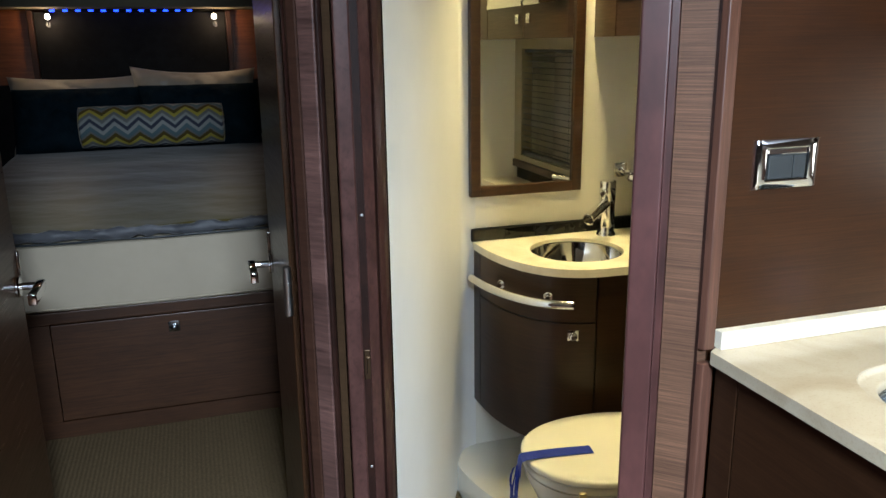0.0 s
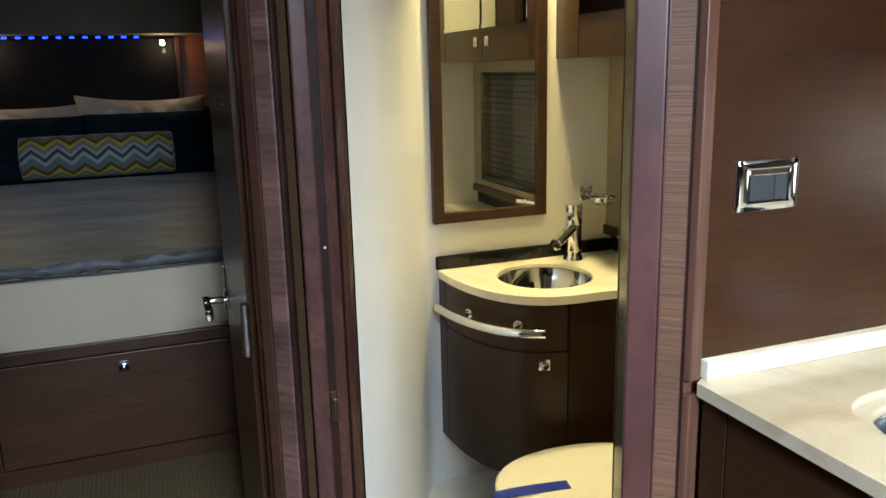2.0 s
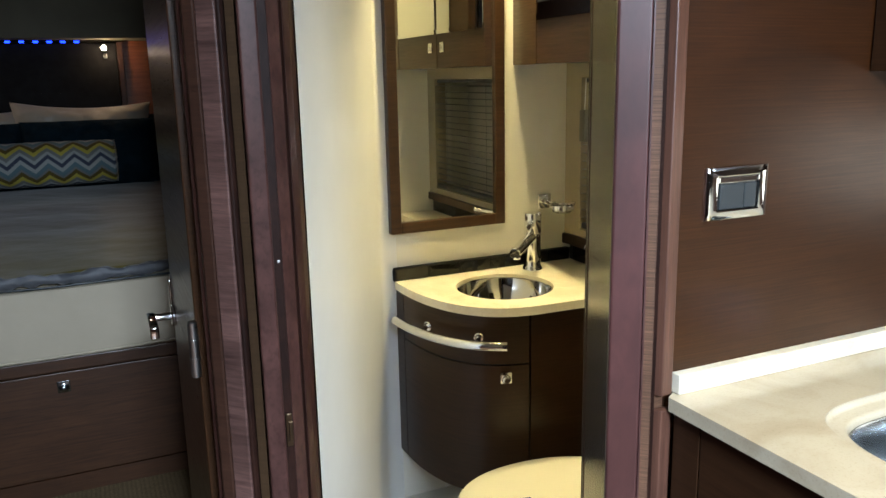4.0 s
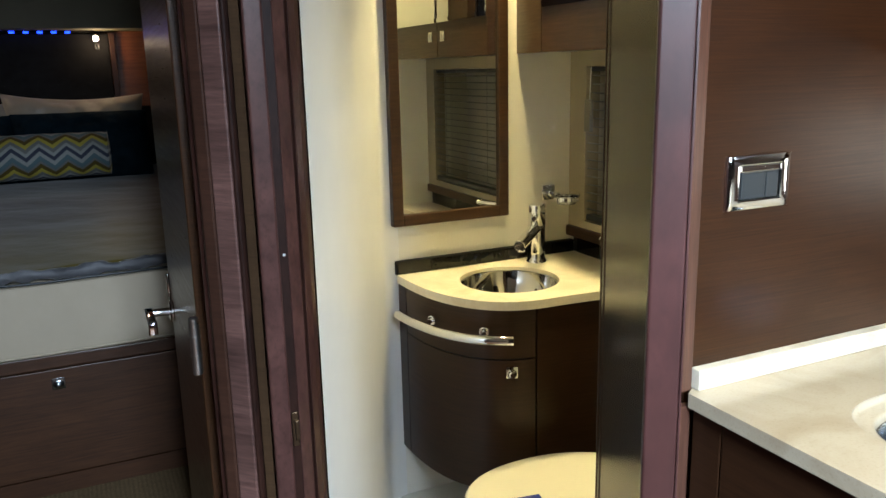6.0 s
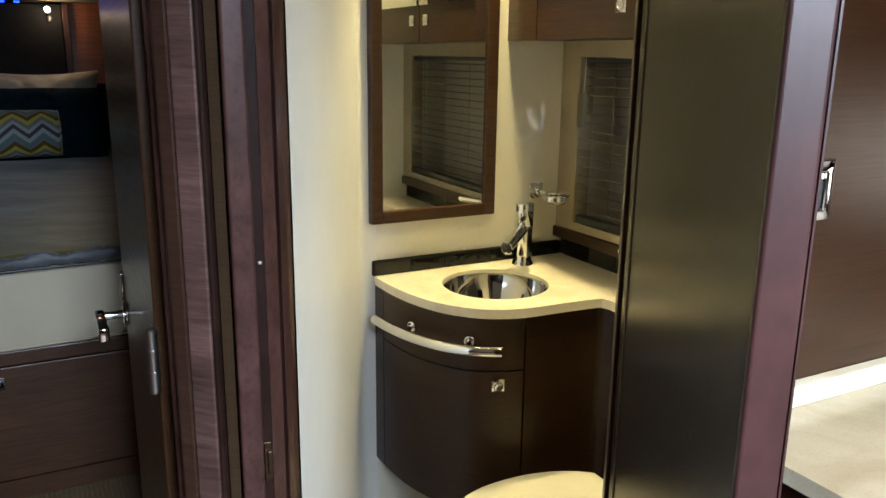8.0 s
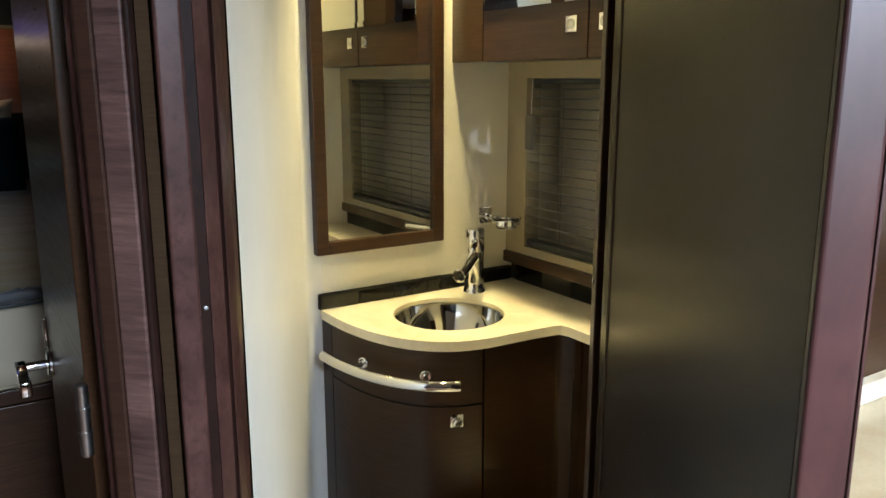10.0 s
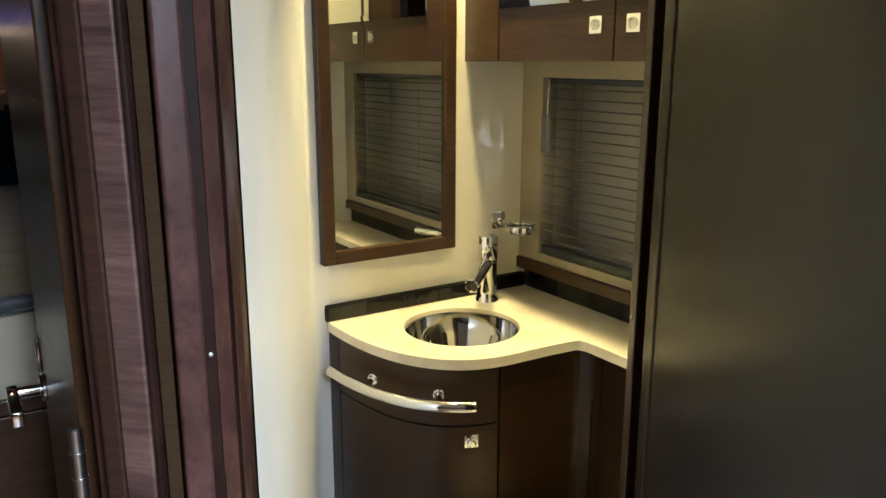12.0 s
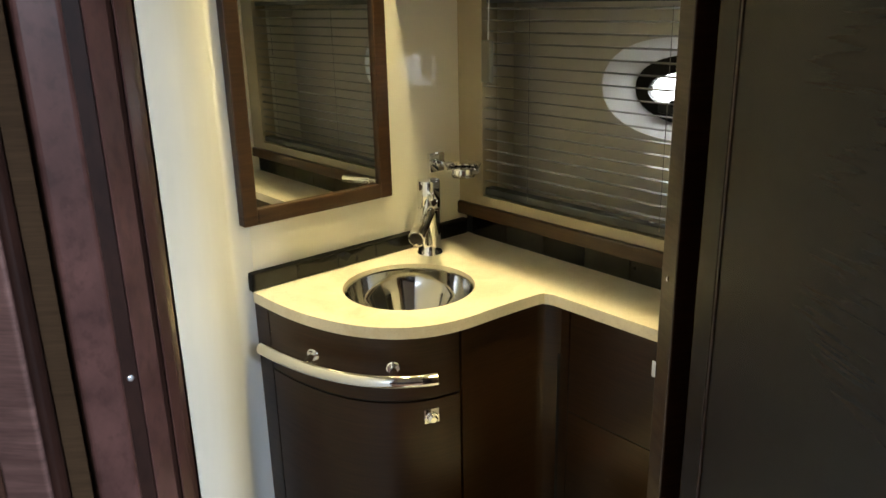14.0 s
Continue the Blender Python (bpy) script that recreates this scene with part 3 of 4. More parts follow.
def ring_slab(outline, cx, cy, r, n=72):
    """A slab over an outline with a round hole: the outline is resampled by angle about the hole's centre."""
    pts = []
    m = len(outline)
    for k in range(n):
        a = 2 * math.pi * k / n
        dx, dy = math.cos(a), math.sin(a)
        best = None
        for i in range(m):
            x1, y1 = outline[i][0] - cx, outline[i][1] - cy
            x2, y2 = outline[(i + 1) % m][0] - cx, outline[(i + 1) % m][1] - cy
            den = dx * (y2 - y1) - dy * (x2 - x1)
            if abs(den) < 1e-12:
                continue
            s = (x1 * (y2 - y1) - y1 * (x2 - x1)) / den
            u = (x1 * dy - y1 * dx) / den
            if s > 0 and -1e-9 <= u <= 1 + 1e-9 and (best is None or s < best):
                best = s
        pts.append((cx + best * dx, cy + best * dy))
    hole = [(cx + r * math.cos(2 * math.pi * k / n), cy + r * math.sin(2 * math.pi * k / n)) for k in range(n)]
    return pts, hole


# the slab with the basin hole ends where the narrow shelf begins
main = bowline(0.0, n=60) + [(1.40, 1.800), (1.458, 1.795), (1.4665, 1.7895), (1.638, 1.7895), (1.638, 2.187)]
pts, hole = ring_slab(main, SX, SY, SR, 144)
part("slab", plate_with_hole(pts, hole, 0.808, 0.829, Matrix(((0, 1, 0, 0), (0, 0, 1, 0), (1, 0, 0, 0), (0, 0, 0, 1)))), QUARTZ, counter)
part("shelf", prism([(1.4665, 1.7895), (1.4705, 1.783), (1.4735, 1.772), (1.478, 1.172), (1.638, 1.172), (1.638, 1.7895)], 0.808, 0.829), QUARTZ, counter)

basin = thing("sink_bowl", "round polished steel basin set in the vanity", "sink")
prof = [(SR - 0.0004, -0.0215), (SR - 0.0006, -0.0095), (SR - 0.003, -0.0088), (SR - 0.006, -0.0105), (0.116, -0.030), (0.108, -0.052), (0.105, -0.056), (0.094, -0.084), (0.074, -0.106), (0.048, -0.118), (0.024, -0.122), (0.0225, -0.125)]
part("bowl", lathe([(r, z) for r, z in prof] + [(0.0224, -0.128)], Matrix.Translation((SX, SY, 0.8295)), 64, False), STEEL, basin, "", True)
part("drain", lathe([(0.0, -0.121), (0.016, -0.121), (0.021, -0.124), (0.021, -0.129)], Matrix.Translation((SX, SY, 0.8295)), 32, False), CHROME, basin, "chrome drain", True)

cab = thing("vanity_cabinet", "dark veneered floating vanity with a bowed front", "cabinet")
OFF = 0.019
SEAM = 1.290
fs = front_at(SEAM, OFF)
CB, CT = 0.344, 0.8075


def bowed(f0, f1, z0, z1, off, thick, n=24):
    o = [bow(off, f0 + (f1 - f0) * i / n) for i in range(n + 1)]
    i_ = [bow(off + thick, f0 + (f1 - f0) * i / n) for i in range(n + 1)]
    return prism(o + i_[::-1], z0, z1)


body_out = bowline(OFF + 0.006) + inner(OFF + 0.006) + [(1.61, 1.176), (1.61, 2.184)]
part("carcass", prism(body_out, CB + 0.004, 0.70), GROUT, cab, "dark carcass behind the fronts")
ff = 0.05
part("filler", bowed(0.0, ff - 0.004, CB, CT, OFF, 0.006), VENEER, cab, "narrow wall filler", True)
drawer = part("drawer_front", bowed(ff, fs - 0.006, 0.685, CT, OFF, 0.006), VENEER, cab, "", True)
vdoor = part("door", bowed(ff, fs - 0.006, CB, 0.680, OFF, 0.006), VENEER, cab, "bowed cabinet door", True)
fpt = bow(OFF, fs + 0.004)
part("corner_panel", prism([fpt, (1.336, VY - VB + OFF)] + inner(OFF)[:5] + [(1.505, 1.776), (1.505, 1.83), (fpt[0], fpt[1] + 0.012)], CB, CT), VENEER, cab, "", True)
part("side_panel", box(1.498, 1.51, 1.755, 1.774, CB, CT), VENEER, cab)
part("side_drawer", box(1.498, 1.51, 1.40, 1.752, 0.592, CT), VENEER, cab)
part("side_door", box(1.498, 1.51, 1.40, 1.752, CB, 0.588), VENEER, cab)
part("side_end", box(1.498, 1.51, 1.176, 1.397, CB, CT), VENEER, cab)
part("edge_latch", join(box(1.490, 1.498, 1.540, 1.57, 0.735, 0.765, 0.001)), CHROME, cab, "chrome push latch")


def square_lock():
    """A square chrome plate with a raised round knob, facing local -y."""
    return join(box(-0.014, 0.014, -0.003, 0, -0.014, 0.014, 0.0012, 2), rod((0, -0.003, -0.003), (0, -0.013, -0.003), 0.0085, 20, 0.003), rod((0, -0.003, -0.003), (0, -0.005, -0.003), 0.0115, 20, 0.001))


def facing(off, f):
    a, b = Vector(bow(off, f - 0.01)), Vector(bow(off, f + 0.01))
    p = bow(off, f)
    return Matrix.Translation((p[0], p[1], 0)) @ Matrix.Rotation(math.atan2(b.y - a.y, b.x - a.x), 4, "Z")


bm = square_lock()
bm.transform(Matrix.Translation((0, 0, 0.651)))
fl = front_at(1.231, OFF)
bm.transform(facing(OFF - 0.0005, fl))
part("lock", bm, CHROME, vdoor, "square chrome push lock", True)
f0b, f1b = 0.085, front_at(1.208, -0.032)
bar_pts = [(*bow(-0.032, f0b + (f1b - f0b) * i / 30), 0.7475) for i in range(31)]
a0 = Vector(bar_pts[0]) + (Vector(bar_pts[0]) - Vector(bar_pts[1])).normalized() * 0.002
bar = part("towel_bar", tube([a0] + bar_pts, 0.0115, 18), CHROME, cab, "curved polished chrome towel bar", True)
for f in (0.25, 0.61):
    p, q = bow(-0.032, f), bow(OFF, f + 0.01)
    part("bracket", join(rod((*q, 0.7515), (*p, 0.7455), 0.006, 14), rod((*q, 0.7515), (q[0] + (p[0] - q[0]) * 0.15, q[1] + (p[1] - q[1]) * 0.15, 0.751), 0.012, 18, 0.002)), CHROME, bar, "", True)

plinth = [(x + (x - VX) * 0.33, y + (y - VY) * 0.22) for x, y in bowline(0.0)]
structure("floor_plinth", prism([(1.0, 2.187)] + plinth[4:] + [(1.40, 1.73), (1.62, 1.73), (1.62, 2.187)], 0.0, 0.19, 0.0), GELCOAT, "moulded cream floor plinth under the vanity", "plinth", True)

# tap
tap = thing("faucet", "chrome single-lever basin faucet", "faucet")
TX, TY = 1.473, 2.121
part("body", lathe([(0.0285, 0), (0.0285, 0.003), (0.0265, 0.006), (0.0240, 0.014), (0.0230, 0.030), (0.0228, 0.096), (0.0236, 0.097), (0.0236, 0.100), (0.0228, 0.101)], Matrix.Translation((TX, TY, 0.829)), 36), CHROME, tap, "", True)
part("cartridge_cap", lathe([(0.0228, 0.1015), (0.0242, 0.104), (0.0242, 0.156), (0.0232, 0.1585), (0.0, 0.159)], Matrix.Translation((TX, TY, 0.829)), 36), CHROME, tap, "", True)
sd = Vector((-0.78, -0.62, -0.0)).normalized()
s0, s1 = Vector((TX, TY, 0.829 + 0.098)), Vector((TX, TY, 0.829 + 0.070)) + sd * 0.132
sp = part("spout", rod(s0, s1, 0.0158, 24, 0.002), CHROME, tap, "angled tube spout", True)
part("aerator", rod(s1 + Vector((0, 0, -0.004)) - sd * 0.012, s1 + Vector((0, 0, -0.017)) - sd * 0.012, 0.010, 20, 0.001), CHROME, sp, "", True)
lv = Vector((-0.576, -0.818, 0.0))
l0 = Vector((TX, TY, 0.966))
part("lever", join(rod(l0 + lv * 0.020, l0 + lv * 0.072 + Vector((0, 0, 0.003)), 0.0048, 16), rod(l0 + lv * 0.068 + Vector((0, 0, 0.003)), l0 + lv * 0.131 + Vector((0, 0, 0.006)), 0.0078, 18, 0.002)), CHROME, tap, "slim chrome pin lever", True)

# soap dish on the mirror wall
soap = thing("soap_dish", "glass soap dish on a square chrome wall bracket", "soap dish")
part("wall_plate", box(1.525, 1.567, 2.177, 2.1865, 0.985, 1.027, 0.002), CHROME, soap, "", True)
part("arm", join(box(1.545, 1.557, 2.134, 2.178, 0.998, 1.010, 0.001)), CHROME, soap, "", True)
part("ring", lathe([(0.036, 0), (0.039, 0), (0.039, 0.012), (0.036, 0.012), (0.036, 0)], Matrix.Translation((1.556, 2.104, 0.993)) @ Matrix.Diagonal((0.88, 0.88, 1, 1)), 40, False), CHROME, soap, "", True)
part("dish", lathe([(0.0, -0.010), (0.026, -0.010), (0.034, 0.0), (0.041, 0.014), (0.043, 0.014), (0.036, -0.001), (0.027, -0.013), (0.0, -0.013)], Matrix.Translation((1.556, 2.104, 0.997)) @ Matrix.Diagonal((0.88, 0.88, 1, 1)), 40, False), GLASS, soap, "clear glass dish", True)

# mirror
mir = thing("wall_mirror_framed", "tall mirror in a walnut brown wooden frame", "mirror")
MX0, MX1, MZ0, MZ1, MW = 1.073, 1.409, 0.958, 1.76, 0.029
MF, MB = 2.160, 2.1865
for nm, b_ in (("side_rail", (MX0, MX0 + MW, MF, MB, MZ0, MZ1)), ("side_rail", (MX1 - MW, MX1, MF, MB, MZ0, MZ1)), ("bottom_rail", (MX0 + MW, MX1 - MW, MF, MB, MZ0, MZ0 + MW)), ("top_rail", (MX0 + MW, MX1 - MW, MF, MB, MZ1 - MW, MZ1))):
    part(nm, box(*b_, 0.0025, 2), FRAMEW, mir)
part("glass", box(MX0 + MW - 0.004, MX1 - MW + 0.004, 2.170, 2.176, MZ0 + MW - 0.004, MZ1 - MW + 0.004), MIRROR, mir, "clear mirror glass")

# upper cabinet with mirrored doors
up = thing("wall_cabinet", "dark wooden wall cabinet with mirrored doors", "cabinet")
UF, UZ0, UZ1 = 1.428, 1.384, 1.95
part("carcass", prism([(UF + 0.012, 1.176), (UF + 0.012, 2.032), (UF + 0.034, 2.1865), (1.619, 2.1865), (1.619, 1.176)], UZ0 + 0.003, UZ1), VENEER, up)
part("end_filler", prism([(UF + 0.021, 2.1865), (UF - 0.001, 2.0325), (UF + 0.03, 2.0325), (UF + 0.05, 2.1865)], UZ0, UZ1), FRAMEW, up, "pale brown end filler")
for y0, y1, ly in ((1.700, 2.031, 1.742), (1.365, 1.696, 1.651), (1.178, 1.361, None)):
    dd = part("door", box(UF, UF + 0.012, y0, y1, UZ0, UZ1, 0.001), FRAMEW, up)
    if ly is None:
        continue
    my0, my1 = y0 + 0.006, y1 - 0.006
    part("mirror_panel", box(UF - 0.0035, UF - 0.0002, my0, my1, 1.490, UZ1 - 0.02, 0.002, 1), MIRROR, dd, "bevelled mirror panel")
    part("mirror_bevel", prism([(UF - 0.0036, my0), (UF - 0.0036, my1), (UF - 0.0002, my1), (UF - 0.0002, my0)], 1.4902, 1.5035, m=None), MIRROR, dd, "bevelled mirror edge").matrix_local = Matrix.Translation((UF, 0, 1.4902)) @ Matrix.Rotation(radians(-9), 4, "Y") @ Matrix.Translation((-UF - 0.0012, 0, -1.4902))
    la = part("latch", box(UF - 0.004, UF, ly - 0.0155, ly + 0.0155, 1.432, 1.463, 0.001), CHROME, dd, "square chrome latch")
    part("finger_ring", lathe([(0.0095, 0), (0.0095, 0.003), (0.0075, 0.003), (0.0065, 0.0006)], Matrix.Translation((UF - 0.0038, ly, 1.4475)) @ Matrix.Rotation(radians(-90), 4, "Y"), 24), SATINSTEEL, la, "", True)

# blind in the window recess
blind = thing("venetian_blind", "grey aluminium venetian blind with open slats", "blind")
part("head_rail", box(1.630, 1.656, WY0 + 0.003, WY1 - 0.003, WZ1 - 0.014, WZ1 - 0.002, 0.002), PLASTIC, blind)
part("bottom_rail", box(1.624, 1.650, WY0 + 0.003, WY1 - 0.003, WZ0 + 0.003, WZ0 + 0.020, 0.003), PLASTIC, blind)
slat_bm = bmesh.new()
prof_s = [(-0.0125, -0.0012), (-0.006, 0.0004), (0.0, 0.0010), (0.006, 0.0004), (0.0125, -0.0012)]
va = [slat_bm.verts.new((x, -0.434, z)) for x, z in prof_s] + [slat_bm.verts.new((x, -0.434, z - 0.0007)) for x, z in prof_s[::-1]]
vb = [slat_bm.verts.new((v.co.x, 0.434, v.co.z)) for v in va]
for k in range(10):
    slat_bm.faces.new((va[k], va[(k + 1) % 10], vb[(k + 1) % 10], vb[k]))
slat_bm.faces.new(va[::-1])
slat_bm.faces.new(vb)
slat0 = part("slat", slat_bm, SLAT, blind)
NS = 17
for k in range(NS):
    s = slat0 if k == 0 else new("slat", slat0.data)
    s.parent = blind
    s.matrix_local = Matrix.Translation((1.6365, (WY0 + WY1) / 2, WZ0 + 0.034 + k * (WZ1 - WZ0 - 0.058) / (NS - 1))) @ Matrix.Rotation(radians(9), 4, "Y")
for y in (1.98, 1.66, 1.34):
    part("ladder_cord", rod((1.6230, y, WZ0 + 0.012), (1.6230, y, WZ1 - 0.02), 0.0007, 6), SLAT, blind)
part("cord", rod((1.6180, 2.088, 1.345), (1.6150, 2.088, 1.262), 0.0012, 8), WHITEPAINT, blind, "thin cord")
part("cord_cleat", box(1.606, 1.6195, 2.075, 2.101, 1.176, 1.262, 0.003), SLAT, blind, "grey cord holder")

# sill moulding and tiled splashback
structure("trim_sill", box(1.610, 1.6395, 1.176, 2.186, 0.8775, 0.907, 0.003), FRAMEW, "dark wooden moulding below the window", "trim")
splash = thing("tile_splashback", "low row of smoky black glass tiles", "tiles")
part("backing", box(1.084, 1.632, 2.1765, 2.1868, 0.8295, 0.8605), GROUT, splash, "dark grout bed")
part("backing", box(1.6335, 1.6395, 1.176, 2.1785, 0.8295, 0.877), GROUT, splash, "dark grout bed")
part("cap", box(1.081, 1.628, 2.168, 2.1868, 0.8608, 0.8645, 0.0012), RUBBER, splash, "black cap strip")
part("cap", box(1.080, 1.0835, 2.168, 2.1868, 0.8295, 0.8606, 0.001), RUBBER, splash, "black end strip")

# ---- toilet ----
wc = thing("toilet", "white marine toilet with its lid closed", "toilet")
TYC = 1.690


def seat_outline(grow=0.0, x_back=1.465, tip=1.046, hw=0.168, n=36):
    cx = tip + 0.218
    out = []
    for k in range(n + 1):
        t = math.pi / 2 + math.pi * k / n
        c, s = math.cos(t), math.sin(t)
        out.append((cx + (0.218 + grow) * math.copysign(abs(c) ** 0.86, c), TYC + (hw + grow) * math.copysign(abs(s) ** 0.92, s)))
    back = []
    for k in range(1, 8):
        q = k / 7
        back.append((cx + (x_back - cx) * q, (hw + grow) * math.sqrt(1 - 0.66 * q * q)))
    return out + [(x, TYC - w) for x, w in back] + [(x, TYC + w) for x, w in back[::-1]]


def dome(outline, z0, z1, inset=0.02, rise=0.006):
    """A lid: straight lip, rounded shoulder and a slightly domed top."""
    cx = sum(p[0] for p in outline) / len(outline)
    cy = sum(p[1] for p in outline) / len(outline)
    levels = [(0.004, z0), (0.0, z0 + 0.004), (0.0, z1 - 0.007), (0.003, z1 - 0.003), (0.009, z1)] + [(0.009 + (0.15 - 0.009) * i / 5, z1 + rise * math.sin(i / 5 * math.pi / 2)) for i in range(1, 6)]
    bm = bmesh.new()
    rings = []
    for ins, z in levels:
        ring = []
        for x, y in outline:
            d = Vector((x - cx, y - cy))
            k = max(0.02, 1 - ins / d.length)
            ring.append(bm.verts.new((cx + d.x * k, cy + d.y * k, z)))
        rings.append(ring)
    n = len(outline)
    for a, b in zip(rings, rings[1:]):
        for i in range(n):
            bm.faces.new((a[i], a[(i + 1) % n], b[(i + 1) % n], b[i]))
    bm.faces.new(rings[0][::-1])
    bm.faces.new(rings[-1])
    return bm


part("lid", dome(seat_outline(), 0.396, 0.414), PORCELAIN, wc, "", True)
part("seat", dome(seat_outline(-0.003), 0.374, 0.393, rise=0.0), PORCELAIN, wc, "", True)
bm = bmesh.new()
ring_specs = [(0.0, 0.371, 0), (-0.004, 0.350, 0), (-0.022, 0.29, 0.01), (-0.06, 0.20, 0.03), (-0.085, 0.10, 0.05), (-0.085, -0.065, 0.05), (-0.08, -0.0868, 0.05)]
rr = [[bm.verts.new((x + sh, y, z)) for x, y in seat_outline(g - 0.006, x_back=1.46)] for g, z, sh in ring_specs]
for a, b in zip(rr, rr[1:]):
    for i in range(len(a)):
        bm.faces.new((a[i], a[(i + 1) % len(a)], b[(i + 1) % len(a)], b[i]))
bm.faces.new(rr[0])
bm.faces.new(rr[-1][::-1])
part("bowl", bm, PORCELAIN, wc, "", True)
part("lid_buffer", box(1.103, 1.119, 1.524, 1.5335, 0.345, 0.402, 0.001), PAPER, wc, "cream paper tag on the rim")

tape = thing("masking_tape", "blue tape strip stuck over the toilet lid", "tape")


def ribbon(pts, w, thick=0.0006, across=Vector((0, 1, 0))):
    bm = bmesh.new()
    rows = []
    for p, nrm in pts:
        p, nrm = Vector(p), Vector(nrm)
        rows.append([bm.verts.new(p + across * w * s + nrm * t) for s, t in ((-0.5, 0), (0.5, 0), (0.5, thick), (-0.5, thick))])
    for a, b in zip(rows, rows[1:]):
        for k in range(4):
            bm.faces.new((a[k], a[(k + 1) % 4], b[(k + 1) % 4], b[k]))
    bm.faces.new(rows[0][::-1])
    bm.faces.new(rows[-1])
    return bm


tdir = Vector((-0.985, 0.17, 0)).normalized()
tacross = Vector((0.17, 0.985, 0)).normalized()
tp = []
for i in range(9):
    p = Vector((1.205, 1.667, 0)) + tdir * 0.162 * i / 8
    tp.append(((p.x, p.y, 0.4206 - 0.0048 * (i / 8) ** 3), (0, 0, 1)))
tp += [((1.034, 1.697, 0.4125), (-0.6, 0, 0.8)), ((1.0315, 1.698, 0.405), (-1, 0, 0)), ((1.031, 1.699, 0.392), (-1, 0, 0)), ((1.030, 1.700, 0.368), (-1, 0, 0))]
part("strip", ribbon(tp, 0.037, 0.0008, tacross), TAPE, tape)
rng = random.Random(5)
for k in range(5):
    y0 = 1.69 + 0.007 * k
    sw = []
    for i in range(14):
        s = i / 13
        sw.append((1.024 + 0.006 * math.sin(5 * s + k) - 0.004 * s, y0 + 0.014 * math.sin(4.0 * s + 1.3 * k) + (k - 2) * 0.005 * s, 0.385 - s * (0.10 + 0.035 * rng.random())))
    part("tail", tube(sw, 0.0026, 6, 0.5), TAPE, tape, "crumpled torn tape end", True)

# the toilet and its tape stand a little aft, clear of the vanity front
PIVOT = Vector((0.39, 0.28, 1.365))
for ob in (wc, tape):
    ob.matrix_world = Matrix.Translation(PIVOT) @ Matrix.Scale(0.94, 4) @ Matrix.Translation(-PIVOT) @ ob.matrix_world

# ---- galley ----
gc = thing("galley_counter", "pale cream quartz galley worktop", "countertop")
GSX, GSY, GSA, GSB = 1.390, 0.790, 0.190, 0.205


def sink_ring(inset, n=96, p=4.0):
    """A rounded rectangle about the sink's middle, by even angles."""
    out = []
    for k in range(n):
        c, q = math.cos(2 * math.pi * k / n), math.sin(2 * math.pi * k / n)
        r = (abs(c / (GSA - inset)) ** p + abs(q / (GSB - inset)) ** p) ** (-1 / p)
        out.append((GSX + r * c, GSY + r * q))
    return out


def sink_shell(profile):
    """Rings of the sink's outline, each inset and dropped from the worktop."""
    bm = bmesh.new()
    rows = [[bm.verts.new((x, y, 0.9 + z)) for x, y in sink_ring(inset)] for inset, z in profile]
    for ra, rb in zip(rows, rows[1:]):
        for k in range(96):
            bm.faces.new((ra[k], ra[(k + 1) % 96], rb[(k + 1) % 96], rb[k]))
    return bm, rows


gpts, _ = ring_slab([(1.101, 1.136), (1.101, 0.42), (2.095, 0.42), (2.095, 1.136)], GSX, GSY, 0.1, 96)
SWAP = Matrix(((0, 1, 0, 0), (0, 0, 1, 0), (1, 0, 0, 0), (0, 0, 0, 1)))
part("slab", plate_with_hole(gpts, sink_ring(0.0), 0.879, 0.900, SWAP), GALLEYTOP, gc)
part("slab_aft", box(1.101, 2.095, -0.8, 0.4195, 0.879, 0.900), GALLEYTOP, gc)
# paler stone than the worktop: the upstand's bright light is in its colour
part("upstand", box(1.1185, 2.095, 1.118, 1.1365, 0.9003, 0.930, 0.0015), QUARTZ, gc, "low quartz upstand, paler for the strong light on it")
gs = thing("galley_sink", "rounded rectangular steel galley sink under the worktop", "sink")
bm, rows = sink_shell([(0.014, -0.0225), (0.0265, -0.0225), (0.029, -0.026), (0.034, -0.06), (0.040, -0.13), (0.055, -0.155), (0.085, -0.165), (0.15, -0.168)])
bm.faces.new(rows[-1])
part("bowl", bm, GALLEYSTEEL, gs, "", True)
bm, _ = sink_shell([(-0.001, -0.0005), (0.0, -0.003), (0.002, -0.0085), (0.005, -0.0105), (0.019, -0.011), (0.0225, -0.0125), (0.0245, -0.016), (0.025, -0.0222)])
part("ledge", bm, GALLEYTOP, gs, "stepped cut-out edge", True)
gcab = thing("galley_cabinet", "dark brown veneered galley base cabinet", "cabinet")
part("carcass", box(1.135, 2.095, -0.8, 1.134, 0.0, 0.70), GROUT, gcab)
part("filler", box(1.116, 1.134, 1.071, 1.124, 0.02, 0.8785, 0.001), VENEER, gcab)
part("door", box(1.116, 1.134, 0.60, 1.068, 0.02, 0.8785, 0.001), VENEER, gcab)
part("door", box(1.116, 1.134, 0.13, 0.597, 0.02, 0.8785, 0.001), VENEER, gcab)
part("door", box(1.116, 1.134, -0.8, 0.127, 0.02, 0.8785, 0.001), VENEER, gcab)
gup = thing("galley_wall_cabinet", "dark veneered cabinet above the galley", "cabinet")
part("body", box(1.475, 2.09, 0.2, 1.134, 1.352, 1.98, 0.002), VENEER, gup)

